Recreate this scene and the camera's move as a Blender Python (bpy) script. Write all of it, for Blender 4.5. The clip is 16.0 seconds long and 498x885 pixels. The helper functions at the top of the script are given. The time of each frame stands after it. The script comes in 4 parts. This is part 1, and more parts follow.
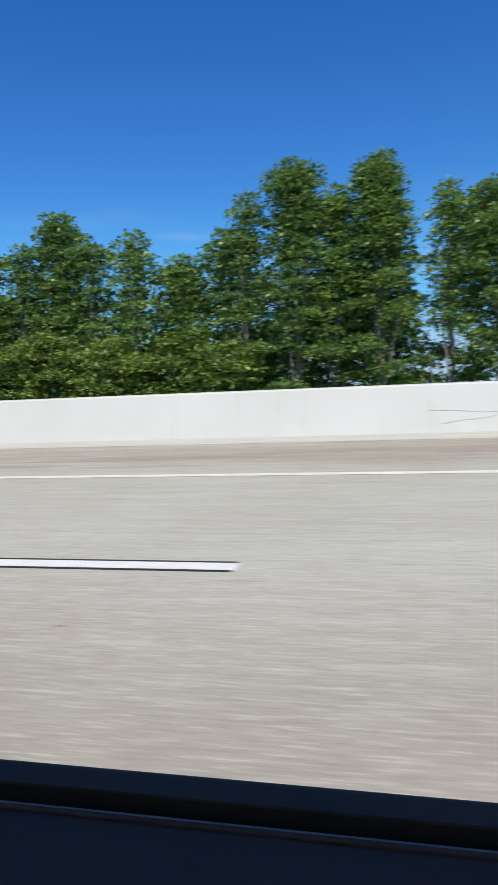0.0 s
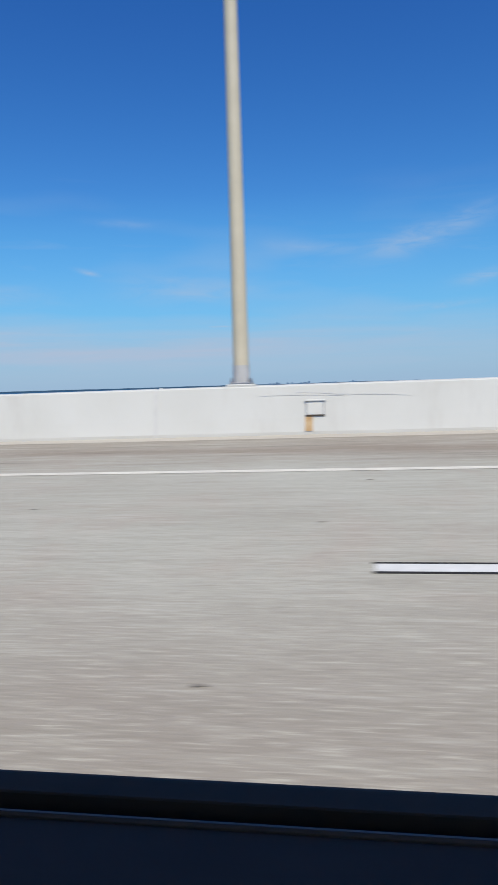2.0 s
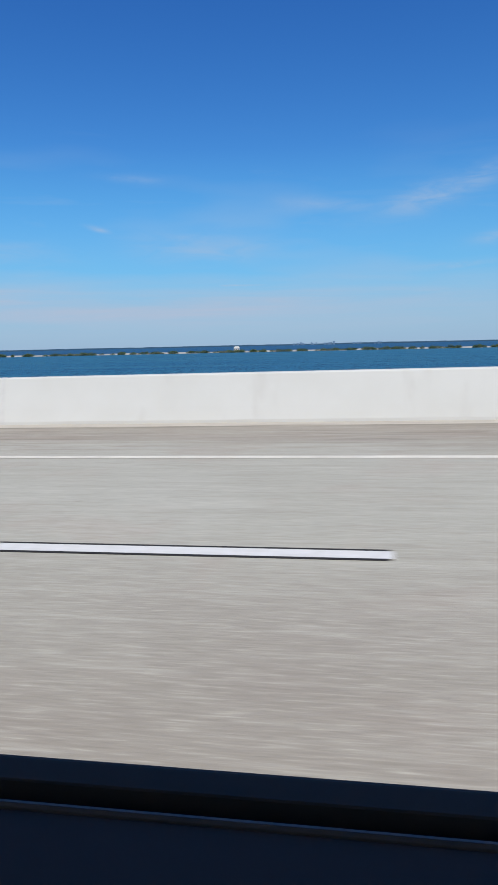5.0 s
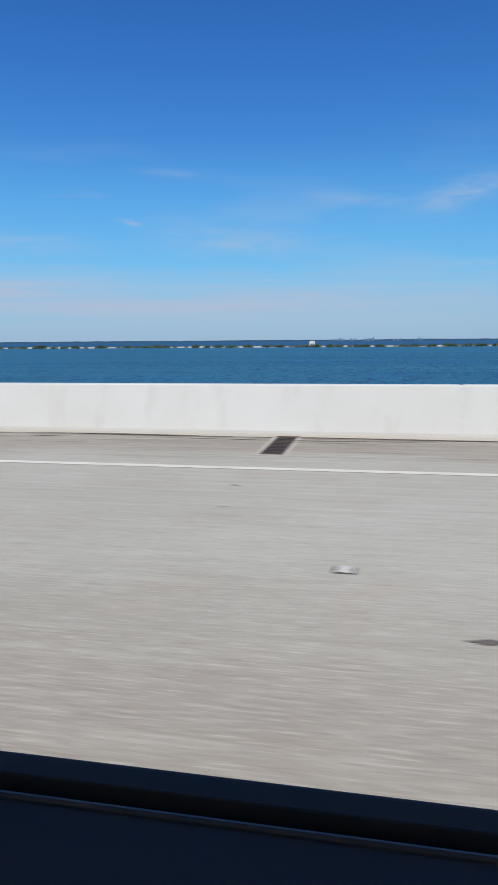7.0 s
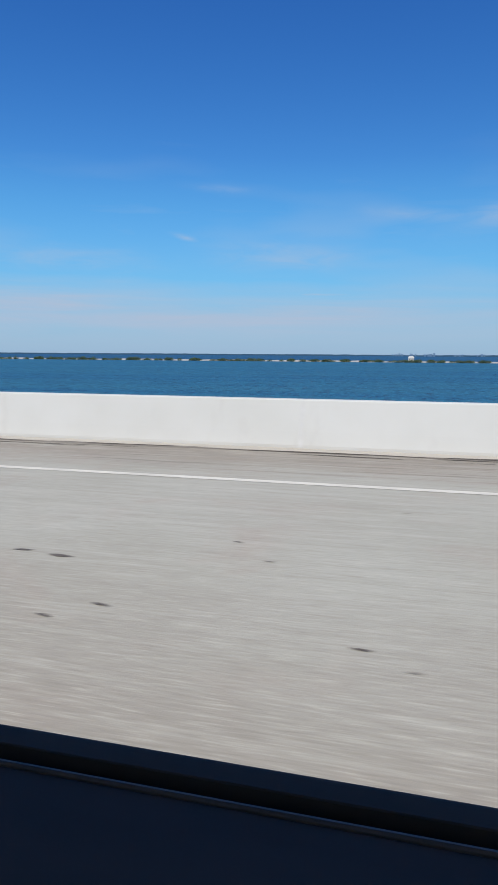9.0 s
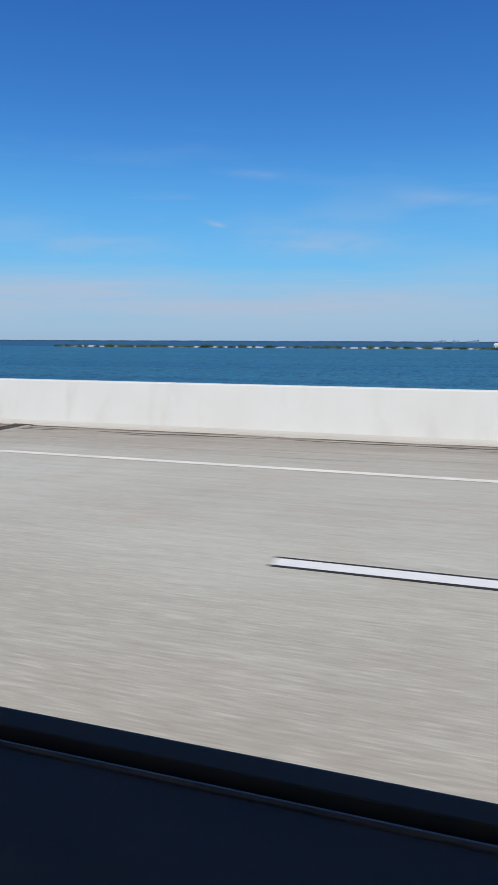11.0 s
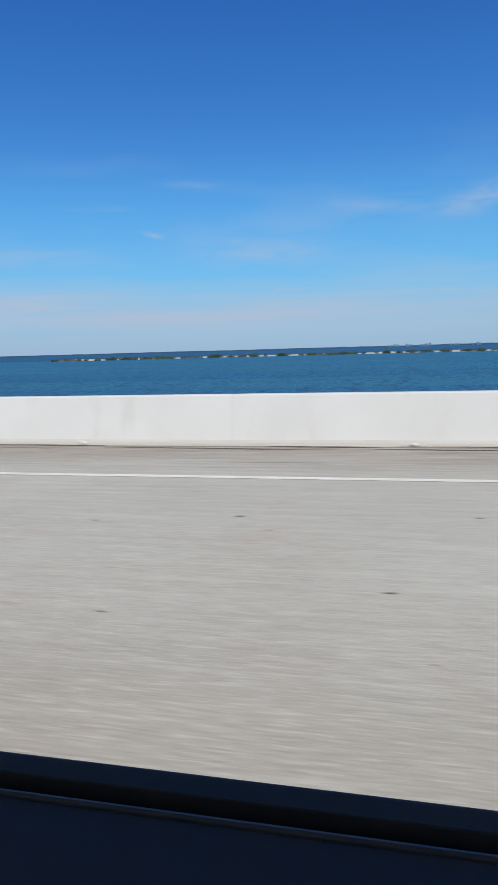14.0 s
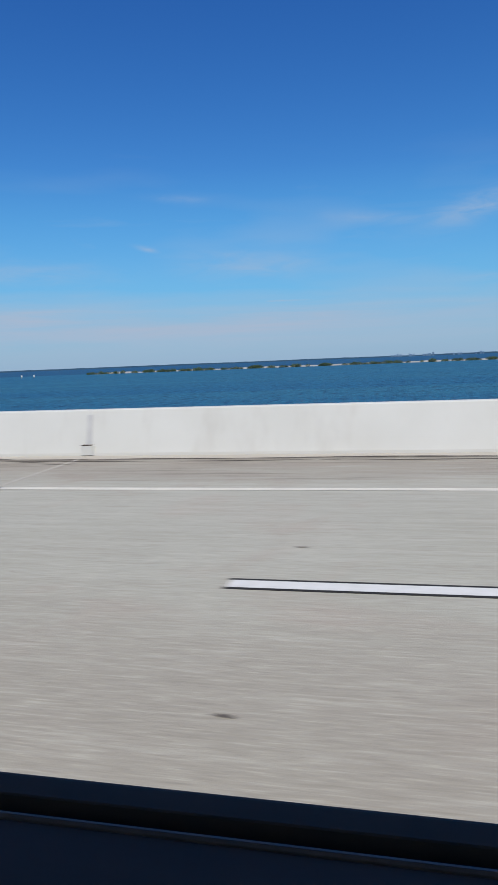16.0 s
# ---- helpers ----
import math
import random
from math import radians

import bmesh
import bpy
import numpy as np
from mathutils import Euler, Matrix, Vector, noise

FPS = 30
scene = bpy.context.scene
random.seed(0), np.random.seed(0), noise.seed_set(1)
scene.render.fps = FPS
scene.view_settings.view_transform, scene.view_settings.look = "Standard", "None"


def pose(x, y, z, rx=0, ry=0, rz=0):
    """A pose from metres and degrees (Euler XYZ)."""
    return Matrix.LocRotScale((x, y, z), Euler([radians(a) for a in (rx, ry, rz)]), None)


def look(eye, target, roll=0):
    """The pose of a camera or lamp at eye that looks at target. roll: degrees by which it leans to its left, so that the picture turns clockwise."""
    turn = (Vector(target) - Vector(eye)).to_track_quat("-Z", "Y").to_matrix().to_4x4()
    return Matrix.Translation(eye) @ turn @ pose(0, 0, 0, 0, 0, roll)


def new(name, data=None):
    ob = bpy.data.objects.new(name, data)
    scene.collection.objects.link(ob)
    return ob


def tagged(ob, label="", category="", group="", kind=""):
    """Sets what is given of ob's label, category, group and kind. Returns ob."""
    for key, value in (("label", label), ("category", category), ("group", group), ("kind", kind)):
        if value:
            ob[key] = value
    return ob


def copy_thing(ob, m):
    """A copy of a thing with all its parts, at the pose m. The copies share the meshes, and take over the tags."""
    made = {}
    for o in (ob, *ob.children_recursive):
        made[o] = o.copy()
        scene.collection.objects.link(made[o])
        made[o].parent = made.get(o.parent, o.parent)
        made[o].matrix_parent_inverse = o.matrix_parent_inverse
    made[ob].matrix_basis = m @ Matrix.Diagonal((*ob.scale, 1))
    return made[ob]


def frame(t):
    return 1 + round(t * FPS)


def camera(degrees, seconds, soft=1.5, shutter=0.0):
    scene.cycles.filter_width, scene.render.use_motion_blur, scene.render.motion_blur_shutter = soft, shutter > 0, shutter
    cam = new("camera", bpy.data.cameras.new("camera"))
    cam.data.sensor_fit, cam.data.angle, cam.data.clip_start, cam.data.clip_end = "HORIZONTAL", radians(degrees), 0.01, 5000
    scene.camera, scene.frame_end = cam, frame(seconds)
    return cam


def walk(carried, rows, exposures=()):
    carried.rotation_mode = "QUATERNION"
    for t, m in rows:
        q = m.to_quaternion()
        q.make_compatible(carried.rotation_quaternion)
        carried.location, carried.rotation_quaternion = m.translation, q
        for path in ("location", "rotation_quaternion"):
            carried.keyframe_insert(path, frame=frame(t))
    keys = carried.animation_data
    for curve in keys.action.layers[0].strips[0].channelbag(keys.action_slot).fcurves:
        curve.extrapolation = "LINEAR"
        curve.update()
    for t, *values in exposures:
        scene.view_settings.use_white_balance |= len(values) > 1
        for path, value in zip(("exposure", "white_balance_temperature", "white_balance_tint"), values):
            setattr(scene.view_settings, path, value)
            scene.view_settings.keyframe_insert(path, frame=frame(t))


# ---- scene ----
# ---- camera and its drive ----
cam = camera(39.71, 16.0, soft=1.0, shutter=0.08)
ROWS = [
    (0.0, 4.310, -0.090, 1.679, 86.14, 2.18, 12.64),
    (0.5, -8.961, -0.101, 1.685, 85.89, 2.57, 10.77),
    (1.0, -22.320, -0.123, 1.697, 85.12, 2.03, 8.58),
    (1.5, -35.581, -0.138, 1.697, 85.45, 1.20, 8.60),
    (2.0, -48.959, -0.114, 1.703, 85.21, 1.68, 7.97),
    (2.5, -62.304, -0.082, 1.698, 83.26, 1.08, 7.87),
    (3.0, -75.843, -0.050, 1.689, 83.62, 2.00, 8.64),
     (3.3, -84.220, -0.060, 1.685, 84.98, 0.96, 9.44),
    (3.5, -89.804, -0.067, 1.682, 84.47, 0.27, 9.97),
    (5.8, -153.438, 0.040, 1.672, 81.62, 1.54, 8.43),
    (6.0, -159.010, 0.029, 1.678, 81.54, 1.12, 8.43),
    (6.5, -173.246, 0.015, 1.688, 82.24, 0.90, 10.11),
    (7.0, -187.541, 0.005, 1.700, 81.57, 0.43, 11.35),
     (7.3, -196.195, -0.001, 1.706, 82.64, 1.14, 11.81),
    (7.5, -201.964, -0.005, 1.710, 81.94, 1.62, 12.11),
    (8.0, -216.389, -0.016, 1.714, 81.89, 0.40, 11.77),
    (8.5, -230.940, -0.026, 1.710, 82.81, 0.32, 13.60),
    (9.0, -245.437, -0.025, 1.704, 82.69, -0.36, 15.42),
    (9.2, -251.233, -0.017, 1.702, 82.28, 0.02, 15.75),
    (11.3, -312.161, -0.026, 1.712, 81.57, -0.47, 18.62),
    (11.5, -317.989, -0.026, 1.708, 82.28, -0.76, 19.19),
    (12.0, -332.635, -0.015, 1.706, 81.43, -1.34, 20.57),
     (12.3, -341.484, -0.021, 1.702, 81.64, -1.17, 20.95),
    (12.5, -347.384, -0.025, 1.699, 82.61, -1.06, 21.20),
     (12.8, -356.311, -0.021, 1.698, 83.14, -1.37, 18.61),
    (13.0, -362.263, -0.019, 1.698, 82.49, -1.58, 16.89),
     (13.2, -368.051, -0.022, 1.700, 81.50, -1.39, 15.39),
     (13.3, -370.944, -0.023, 1.702, 81.17, -1.29, 14.63),
    (13.5, -376.732, -0.026, 1.704, 81.88, -1.10, 13.13),
    (14.0, -391.322, -0.006, 1.704, 82.33, 1.58, 13.22),
    (14.5, -405.984, -0.005, 1.703, 82.73, 1.18, 12.46),
    (15.0, -420.670, 0.001, 1.702, 82.57, 1.81, 11.70),
     (15.3, -429.468, 0.003, 1.702, 83.34, 2.18, 11.92),
    (15.5, -435.333, 0.005, 1.702, 82.85, 2.43, 12.07),
    (16.0, -449.782, 0.003, 1.699, 83.30, 2.28, 12.75),
]
STOPS = ((0.0, 0.50), (0.5, 0.48), (1.0, 0.42), (1.5, 0.32), (2.0, 0.31), (13.5, 0.31), (14.0, 0.31), (14.5, 0.17), (15.0, 0.16), (16.0, 0.20))
walk(cam, [(t, pose(*p)) for t, *p in ROWS], STOPS)

# ---- light ----
SUN_ELEV, SUN_AZ = radians(56), radians(160)
world = bpy.data.worlds.new("sky")
scene.world = world
world.use_nodes = True
wn, wl = world.node_tree.nodes, world.node_tree.links
wn.clear()


def wnode(kind, **kw):
    n = wn.new(kind)
    for k, v in kw.items():
        n.inputs[k].default_value = v
    return n


sky = wn.new("ShaderNodeTexSky")
sky.sky_type, sky.sun_disc = "NISHITA", False
sky.sun_elevation, sky.sun_rotation = SUN_ELEV, SUN_AZ
sky.altitude, sky.air_density, sky.dust_density, sky.ozone_density = 0, 1.0, 0.05, 3.5
vivid = wnode("ShaderNodeHueSaturation", Saturation=1.35, Value=0.83)
wl.new(sky.outputs[0], vivid.inputs["Color"])
# thin high cloud: long wisps and a pale bank low over the far shore
coords = wn.new("ShaderNodeTexCoord")
split = wn.new("ShaderNodeSeparateXYZ")
wl.new(coords.outputs["Generated"], split.inputs[0])
stretch = wnode("ShaderNodeMapping", Scale=(1.0, 1.0, 7.0), Rotation=(0, radians(-4), 0))
wl.new(coords.outputs["Generated"], stretch.inputs["Vector"])
wisps = wnode("ShaderNodeTexNoise", Scale=5.5, Detail=7.0, Roughness=0.58, Distortion=0.5)
wl.new(stretch.outputs[0], wisps.inputs["Vector"])
thin = wnode("ShaderNodeMapRange", **{"From Min": 0.56, "From Max": 0.84, "To Min": 0.0, "To Max": 0.30})
wl.new(wisps.outputs["Fac"], thin.inputs["Value"])
low = wnode("ShaderNodeMapRange", **{"From Min": 0.30, "From Max": 0.10, "To Min": 0.0, "To Max": 1.0})
wl.new(split.outputs["Z"], low.inputs["Value"])
fade = wn.new("ShaderNodeMath")
fade.operation = "MULTIPLY"
wl.new(thin.outputs[0], fade.inputs[0])
wl.new(low.outputs[0], fade.inputs[1])
bank_map = wnode("ShaderNodeMapping", Scale=(1.0, 1.0, 5.0))
wl.new(coords.outputs["Generated"], bank_map.inputs["Vector"])
bank_noise = wnode("ShaderNodeTexNoise", Scale=2.6, Detail=5.0, Roughness=0.5)
wl.new(bank_map.outputs[0], bank_noise.inputs["Vector"])
bank_edge = wnode("ShaderNodeMath")
bank_edge.operation = "MULTIPLY_ADD"
bank_edge.inputs[1].default_value, bank_edge.inputs[2].default_value = 0.06, -0.03
wl.new(bank_noise.outputs["Fac"], bank_edge.inputs[0])
bank_z = wn.new("ShaderNodeMath")
bank_z.operation = "ADD"
wl.new(split.outputs["Z"], bank_z.inputs[0])
wl.new(bank_edge.outputs[0], bank_z.inputs[1])
bank = wnode("ShaderNodeMapRange", **{"From Min": 0.104, "From Max": 0.060, "To Min": 0.0, "To Max": 0.95})
wl.new(bank_z.outputs[0], bank.inputs["Value"])
haze = wnode("ShaderNodeMapRange", **{"From Min": 0.075, "From Max": 0.0, "To Min": 0.0, "To Max": 0.95})
wl.new(split.outputs["Z"], haze.inputs["Value"])
veil_noise = wnode("ShaderNodeTexNoise", Scale=3.1, Detail=3.0, Roughness=0.45)
wl.new(bank_map.outputs[0], veil_noise.inputs["Vector"])
veil = wnode("ShaderNodeMapRange", **{"From Min": 0.52, "From Max": 0.72, "To Min": 0.0, "To Max": 0.30})
wl.new(veil_noise.outputs["Fac"], veil.inputs["Value"])
veil_low = wn.new("ShaderNodeMath")
veil_low.operation = "MULTIPLY"
wl.new(veil.outputs[0], veil_low.inputs[0])
wl.new(low.outputs[0], veil_low.inputs[1])


def wmath(op, a, b=0.0):
    n = wn.new("ShaderNodeMath")
    n.operation = op
    for v, s in ((a, n.inputs[0]), (b, n.inputs[1])):
        if isinstance(v, (int, float)):
            s.default_value = v
        else:
            wl.new(v, s)
    return n.outputs[0]


# single wisps of cirrus: bearing to the left of straight across, height, half width, half height (degrees), rise, strength
WISPS = ((20.7, 9.2, 0.8, 0.20, 0.22, 0.55), (17.8, 12.9, 2.2, 0.28, 0.05, 0.24), (1.5, 10.7, 4.5, 0.55, 0.10, 0.26), (-5.5, 11.0, 4.5, 1.1, -0.22, 0.46),
         (-9.5, 12.2, 2.6, 0.9, -0.30, 0.46), (-10.8, 7.8, 2.2, 0.5, -0.15, 0.38), (-7.7, 5.8, 3.2, 0.35, -0.05, 0.34), (12.5, 7.8, 5.5, 1.1, 0.0, 0.36),
         (30.0, 7.3, 7.0, 0.9, 0.0, 0.30), (22.0, 4.2, 11.0, 0.55, 0.0, 0.40), (10.0, 4.8, 2.6, 0.13, 0.0, 0.62), (2.0, 5.2, 4.0, 0.35, 0.03, 0.22))
bearing = wmath("MULTIPLY", wmath("ARCTAN2", wmath("MULTIPLY", split.outputs["X"], -1.0), split.outputs["Y"]), 57.296)
height = wmath("MULTIPLY", wmath("ARCSINE", split.outputs["Z"]), 57.296)
frayed = wnode("ShaderNodeMapping", Scale=(1.0, 1.0, 4.5), Rotation=(0, radians(9), 0))
wl.new(coords.outputs["Generated"], frayed.inputs["Vector"])
fray = wnode("ShaderNodeTexNoise", Scale=13.0, Detail=7.0, Roughness=0.62, Distortion=0.7)
wl.new(frayed.outputs[0], fray.inputs["Vector"])
fray_map = wnode("ShaderNodeMapRange", **{"From Min": 0.30, "From Max": 0.66, "To Min": 0.12, "To Max": 1.15})
wl.new(fray.outputs["Fac"], fray_map.inputs["Value"])
cirrus = None
for az, el, wide, tall, rise, strength in WISPS:
    du = wmath("SUBTRACT", bearing, az)
    dv = wmath("SUBTRACT", wmath("SUBTRACT", height, el), wmath("MULTIPLY", du, rise))
    u2 = wmath("POWER", wmath("ABSOLUTE", wmath("DIVIDE", du, wide)), 2.0)
    v2 = wmath("POWER", wmath("ABSOLUTE", wmath("DIVIDE", dv, tall)), 2.0)
    soft_edge = wmath("MULTIPLY", wmath("EXPONENT", wmath("MULTIPLY", wmath("ADD", u2, v2), -1.1)), strength)
    cirrus = soft_edge if cirrus is None else wmath("MAXIMUM", cirrus, soft_edge)
cirrus_node = wn.new("ShaderNodeMath")
cirrus_node.operation = "MULTIPLY"
wl.new(cirrus, cirrus_node.inputs[0])
wl.new(fray_map.outputs[0], cirrus_node.inputs[1])
# the bank is denser towards the left and thins out just over the water
bank_side = wnode("ShaderNodeMapRange", **{"From Min": -14.0, "From Max": 16.0, "To Min": 0.55, "To Max": 1.0})
wl.new(bearing, bank_side.inputs["Value"])
bank_foot = wnode("ShaderNodeMapRange", **{"From Min": 0.005, "From Max": 0.05, "To Min": 0.15, "To Max": 1.0})
wl.new(split.outputs["Z"], bank_foot.inputs["Value"])
bank_long = wnode("ShaderNodeMapping", Scale=(1.0, 1.0, 14.0))
wl.new(coords.outputs["Generated"], bank_long.inputs["Vector"])
bank_streaks = wnode("ShaderNodeTexNoise", Scale=3.6, Detail=6.0, Roughness=0.6, Distortion=0.4)
wl.new(bank_long.outputs[0], bank_streaks.inputs["Vector"])
bank_grain = wnode("ShaderNodeMapRange", **{"From Min": 0.3, "From Max": 0.7, "To Min": 0.45, "To Max": 1.2})
wl.new(bank_streaks.outputs["Fac"], bank_grain.inputs["Value"])
bank_dense = wmath("MULTIPLY", wmath("MULTIPLY", bank.outputs[0], bank_side.outputs[0]), wmath("MULTIPLY", bank_foot.outputs[0], bank_grain.outputs[0]))
veiled = wmath("ADD", veil_low.outputs[0], cirrus_node.outputs[0])
cloud_cover = wmath("MAXIMUM", wmath("MAXIMUM", fade.outputs[0], bank_dense), veiled)
clouded = wn.new("ShaderNodeMix")
clouded.data_type = "RGBA"
clouded.inputs["B"].default_value = (3.02, 3.74, 4.86, 1)
wl.new(cloud_cover, clouded.inputs["Factor"])
hazed = wn.new("ShaderNodeMix")
hazed.data_type = "RGBA"
hazed.inputs["B"].default_value = (2.32, 3.42, 4.70, 1)
wl.new(haze.outputs[0], hazed.inputs["Factor"])
deep = wn.new("ShaderNodeMix")
deep.data_type, deep.blend_type = "RGBA", "MULTIPLY"
deep.inputs["Factor"].default_value = 1.0
deep_tone = wn.new("ShaderNodeMix")
deep_tone.data_type = "RGBA"
deep_tone.inputs["A"].default_value, deep_tone.inputs["B"].default_value = (0.74, 0.96, 1.10, 1), (1.0, 0.84, 1.10, 1)
overhead = wnode("ShaderNodeMapRange", **{"From Min": 0.20, "From Max": 0.45, "To Min": 0.0, "To Max": 1.0})
wl.new(split.outputs["Z"], overhead.inputs["Value"])
wl.new(overhead.outputs[0], deep_tone.inputs["Factor"])
wl.new(deep_tone.outputs["Result"], deep.inputs["B"])
wl.new(vivid.outputs[0], deep.inputs["A"])
# the sky keeps its blue well down towards the horizon
lower = wn.new("ShaderNodeMix")
lower.data_type = "RGBA"
lower.inputs["B"].default_value = (0.80, 2.92, 5.25, 1)
low_blue = wnode("ShaderNodeMapRange", **{"From Min": 0.26, "From Max": 0.06, "To Min": 0.0, "To Max": 0.68})
wl.new(split.outputs["Z"], low_blue.inputs["Value"])
wl.new(low_blue.outputs[0], lower.inputs["Factor"])
wl.new(deep.outputs["Result"], lower.inputs["A"])
wl.new(lower.outputs["Result"], hazed.inputs["A"])
wl.new(hazed.outputs["Result"], clouded.inputs["A"])
back = wnode("ShaderNodeBackground", Strength=0.112)
wl.new(clouded.outputs["Result"], back.inputs["Color"])
wout = wn.new("ShaderNodeOutputWorld")
wl.new(back.outputs[0], wout.inputs["Surface"])

sun_data = bpy.data.lights.new("sun", "SUN")
sun_data.energy, sun_data.angle, sun_data.color = 3.5, radians(0.53), (1.0, 0.935, 0.80)
sun = new("sun", sun_data)
toward = Vector((math.sin(SUN_AZ) * math.cos(SUN_ELEV), math.cos(SUN_AZ) * math.cos(SUN_ELEV), math.sin(SUN_ELEV)))
sun.matrix_world = look(toward * 60, (0, 0, 0))

# ---- materials ----


class Mat:
    """A small builder for node materials."""

    def __init__(self, name, rough=0.8, metal=0.0, spec=0.5):
        self.m = bpy.data.materials.new(name)
        self.m.use_nodes = True
        self.n, self.l = self.m.node_tree.nodes, self.m.node_tree.links
        self.b = self.n["Principled BSDF"]
        self.b.inputs["Roughness"].default_value = rough
        self.b.inputs["Metallic"].default_value = metal
        self.b.inputs["Specular IOR Level"].default_value = spec
        self.co = self.n.new("ShaderNodeTexCoord").outputs["Object"]

    def put(self, value, socket):
        if isinstance(value, (int, float, tuple)):
            socket.default_value = (*value, 1) if isinstance(value, tuple) and len(value) == 3 and socket.type == "RGBA" else value
        else:
            self.l.new(value, socket)

    def place(self, scale=(1, 1, 1), turn=(0, 0, 0)):
        n = self.n.new("ShaderNodeMapping")
        n.inputs["Scale"].default_value, n.inputs["Rotation"].default_value = scale, turn
        self.l.new(self.co, n.inputs["Vector"])
        return n.outputs[0]

    def noise(self, scale, detail=4.0, rough=0.55, at=None, distort=0.0):
        n = self.n.new("ShaderNodeTexNoise")
        n.inputs["Scale"].default_value, n.inputs["Detail"].default_value = scale, detail
        n.inputs["Roughness"].default_value, n.inputs["Distortion"].default_value = rough, distort
        self.l.new(at or self.co, n.inputs["Vector"])
        return n.outputs["Fac"]

    def ramp(self, value, a, b, lo=0.0, hi=1.0):
        n = self.n.new("ShaderNodeMapRange")
        for k, v in (("From Min", a), ("From Max", b), ("To Min", lo), ("To Max", hi)):
            n.inputs[k].default_value = v
        self.put(value, n.inputs["Value"])
        return n.outputs[0]

    def math(self, op, a, b=0.0):
        n = self.n.new("ShaderNodeMath")
        n.operation = op
        self.put(a, n.inputs[0])
        self.put(b, n.inputs[1])
        return n.outputs[0]

    def mix(self, f, a, b, blend="MIX"):
        n = self.n.new("ShaderNodeMix")
        n.data_type, n.blend_type = "RGBA", blend
        self.put(f, n.inputs["Factor"])
        self.put(a, n.inputs["A"])
        self.put(b, n.inputs["B"])
        return n.outputs["Result"]

    def axis(self, i):
        n = self.n.new("ShaderNodeSeparateXYZ")
        self.l.new(self.co, n.inputs[0])
        return n.outputs[i]

    def own(self):
        return self.n.new("ShaderNodeObjectInfo").outputs["Random"]

    def island(self):
        return self.n.new("ShaderNodeNewGeometry").outputs["Random Per Island"]

    def color(self, value):
        self.put(value, self.b.inputs["Base Color"])
        return self

    def rough(self, value):
        self.put(value, self.b.inputs["Roughness"])
        return self

    def bump(self, height, strength=0.3, distance=0.01):
        n = self.n.new("ShaderNodeBump")
        n.inputs["Strength"].default_value, n.inputs["Distance"].default_value = strength, distance
        self.l.new(height, n.inputs["Height"])
        self.l.new(n.outputs[0], self.b.inputs["Normal"])
        return self


LANE_Y, EDGE_Y, TOE_Y = 4.866, 8.474, 11.518
DECK_Z = -0.55
SEA_Z = -7.0


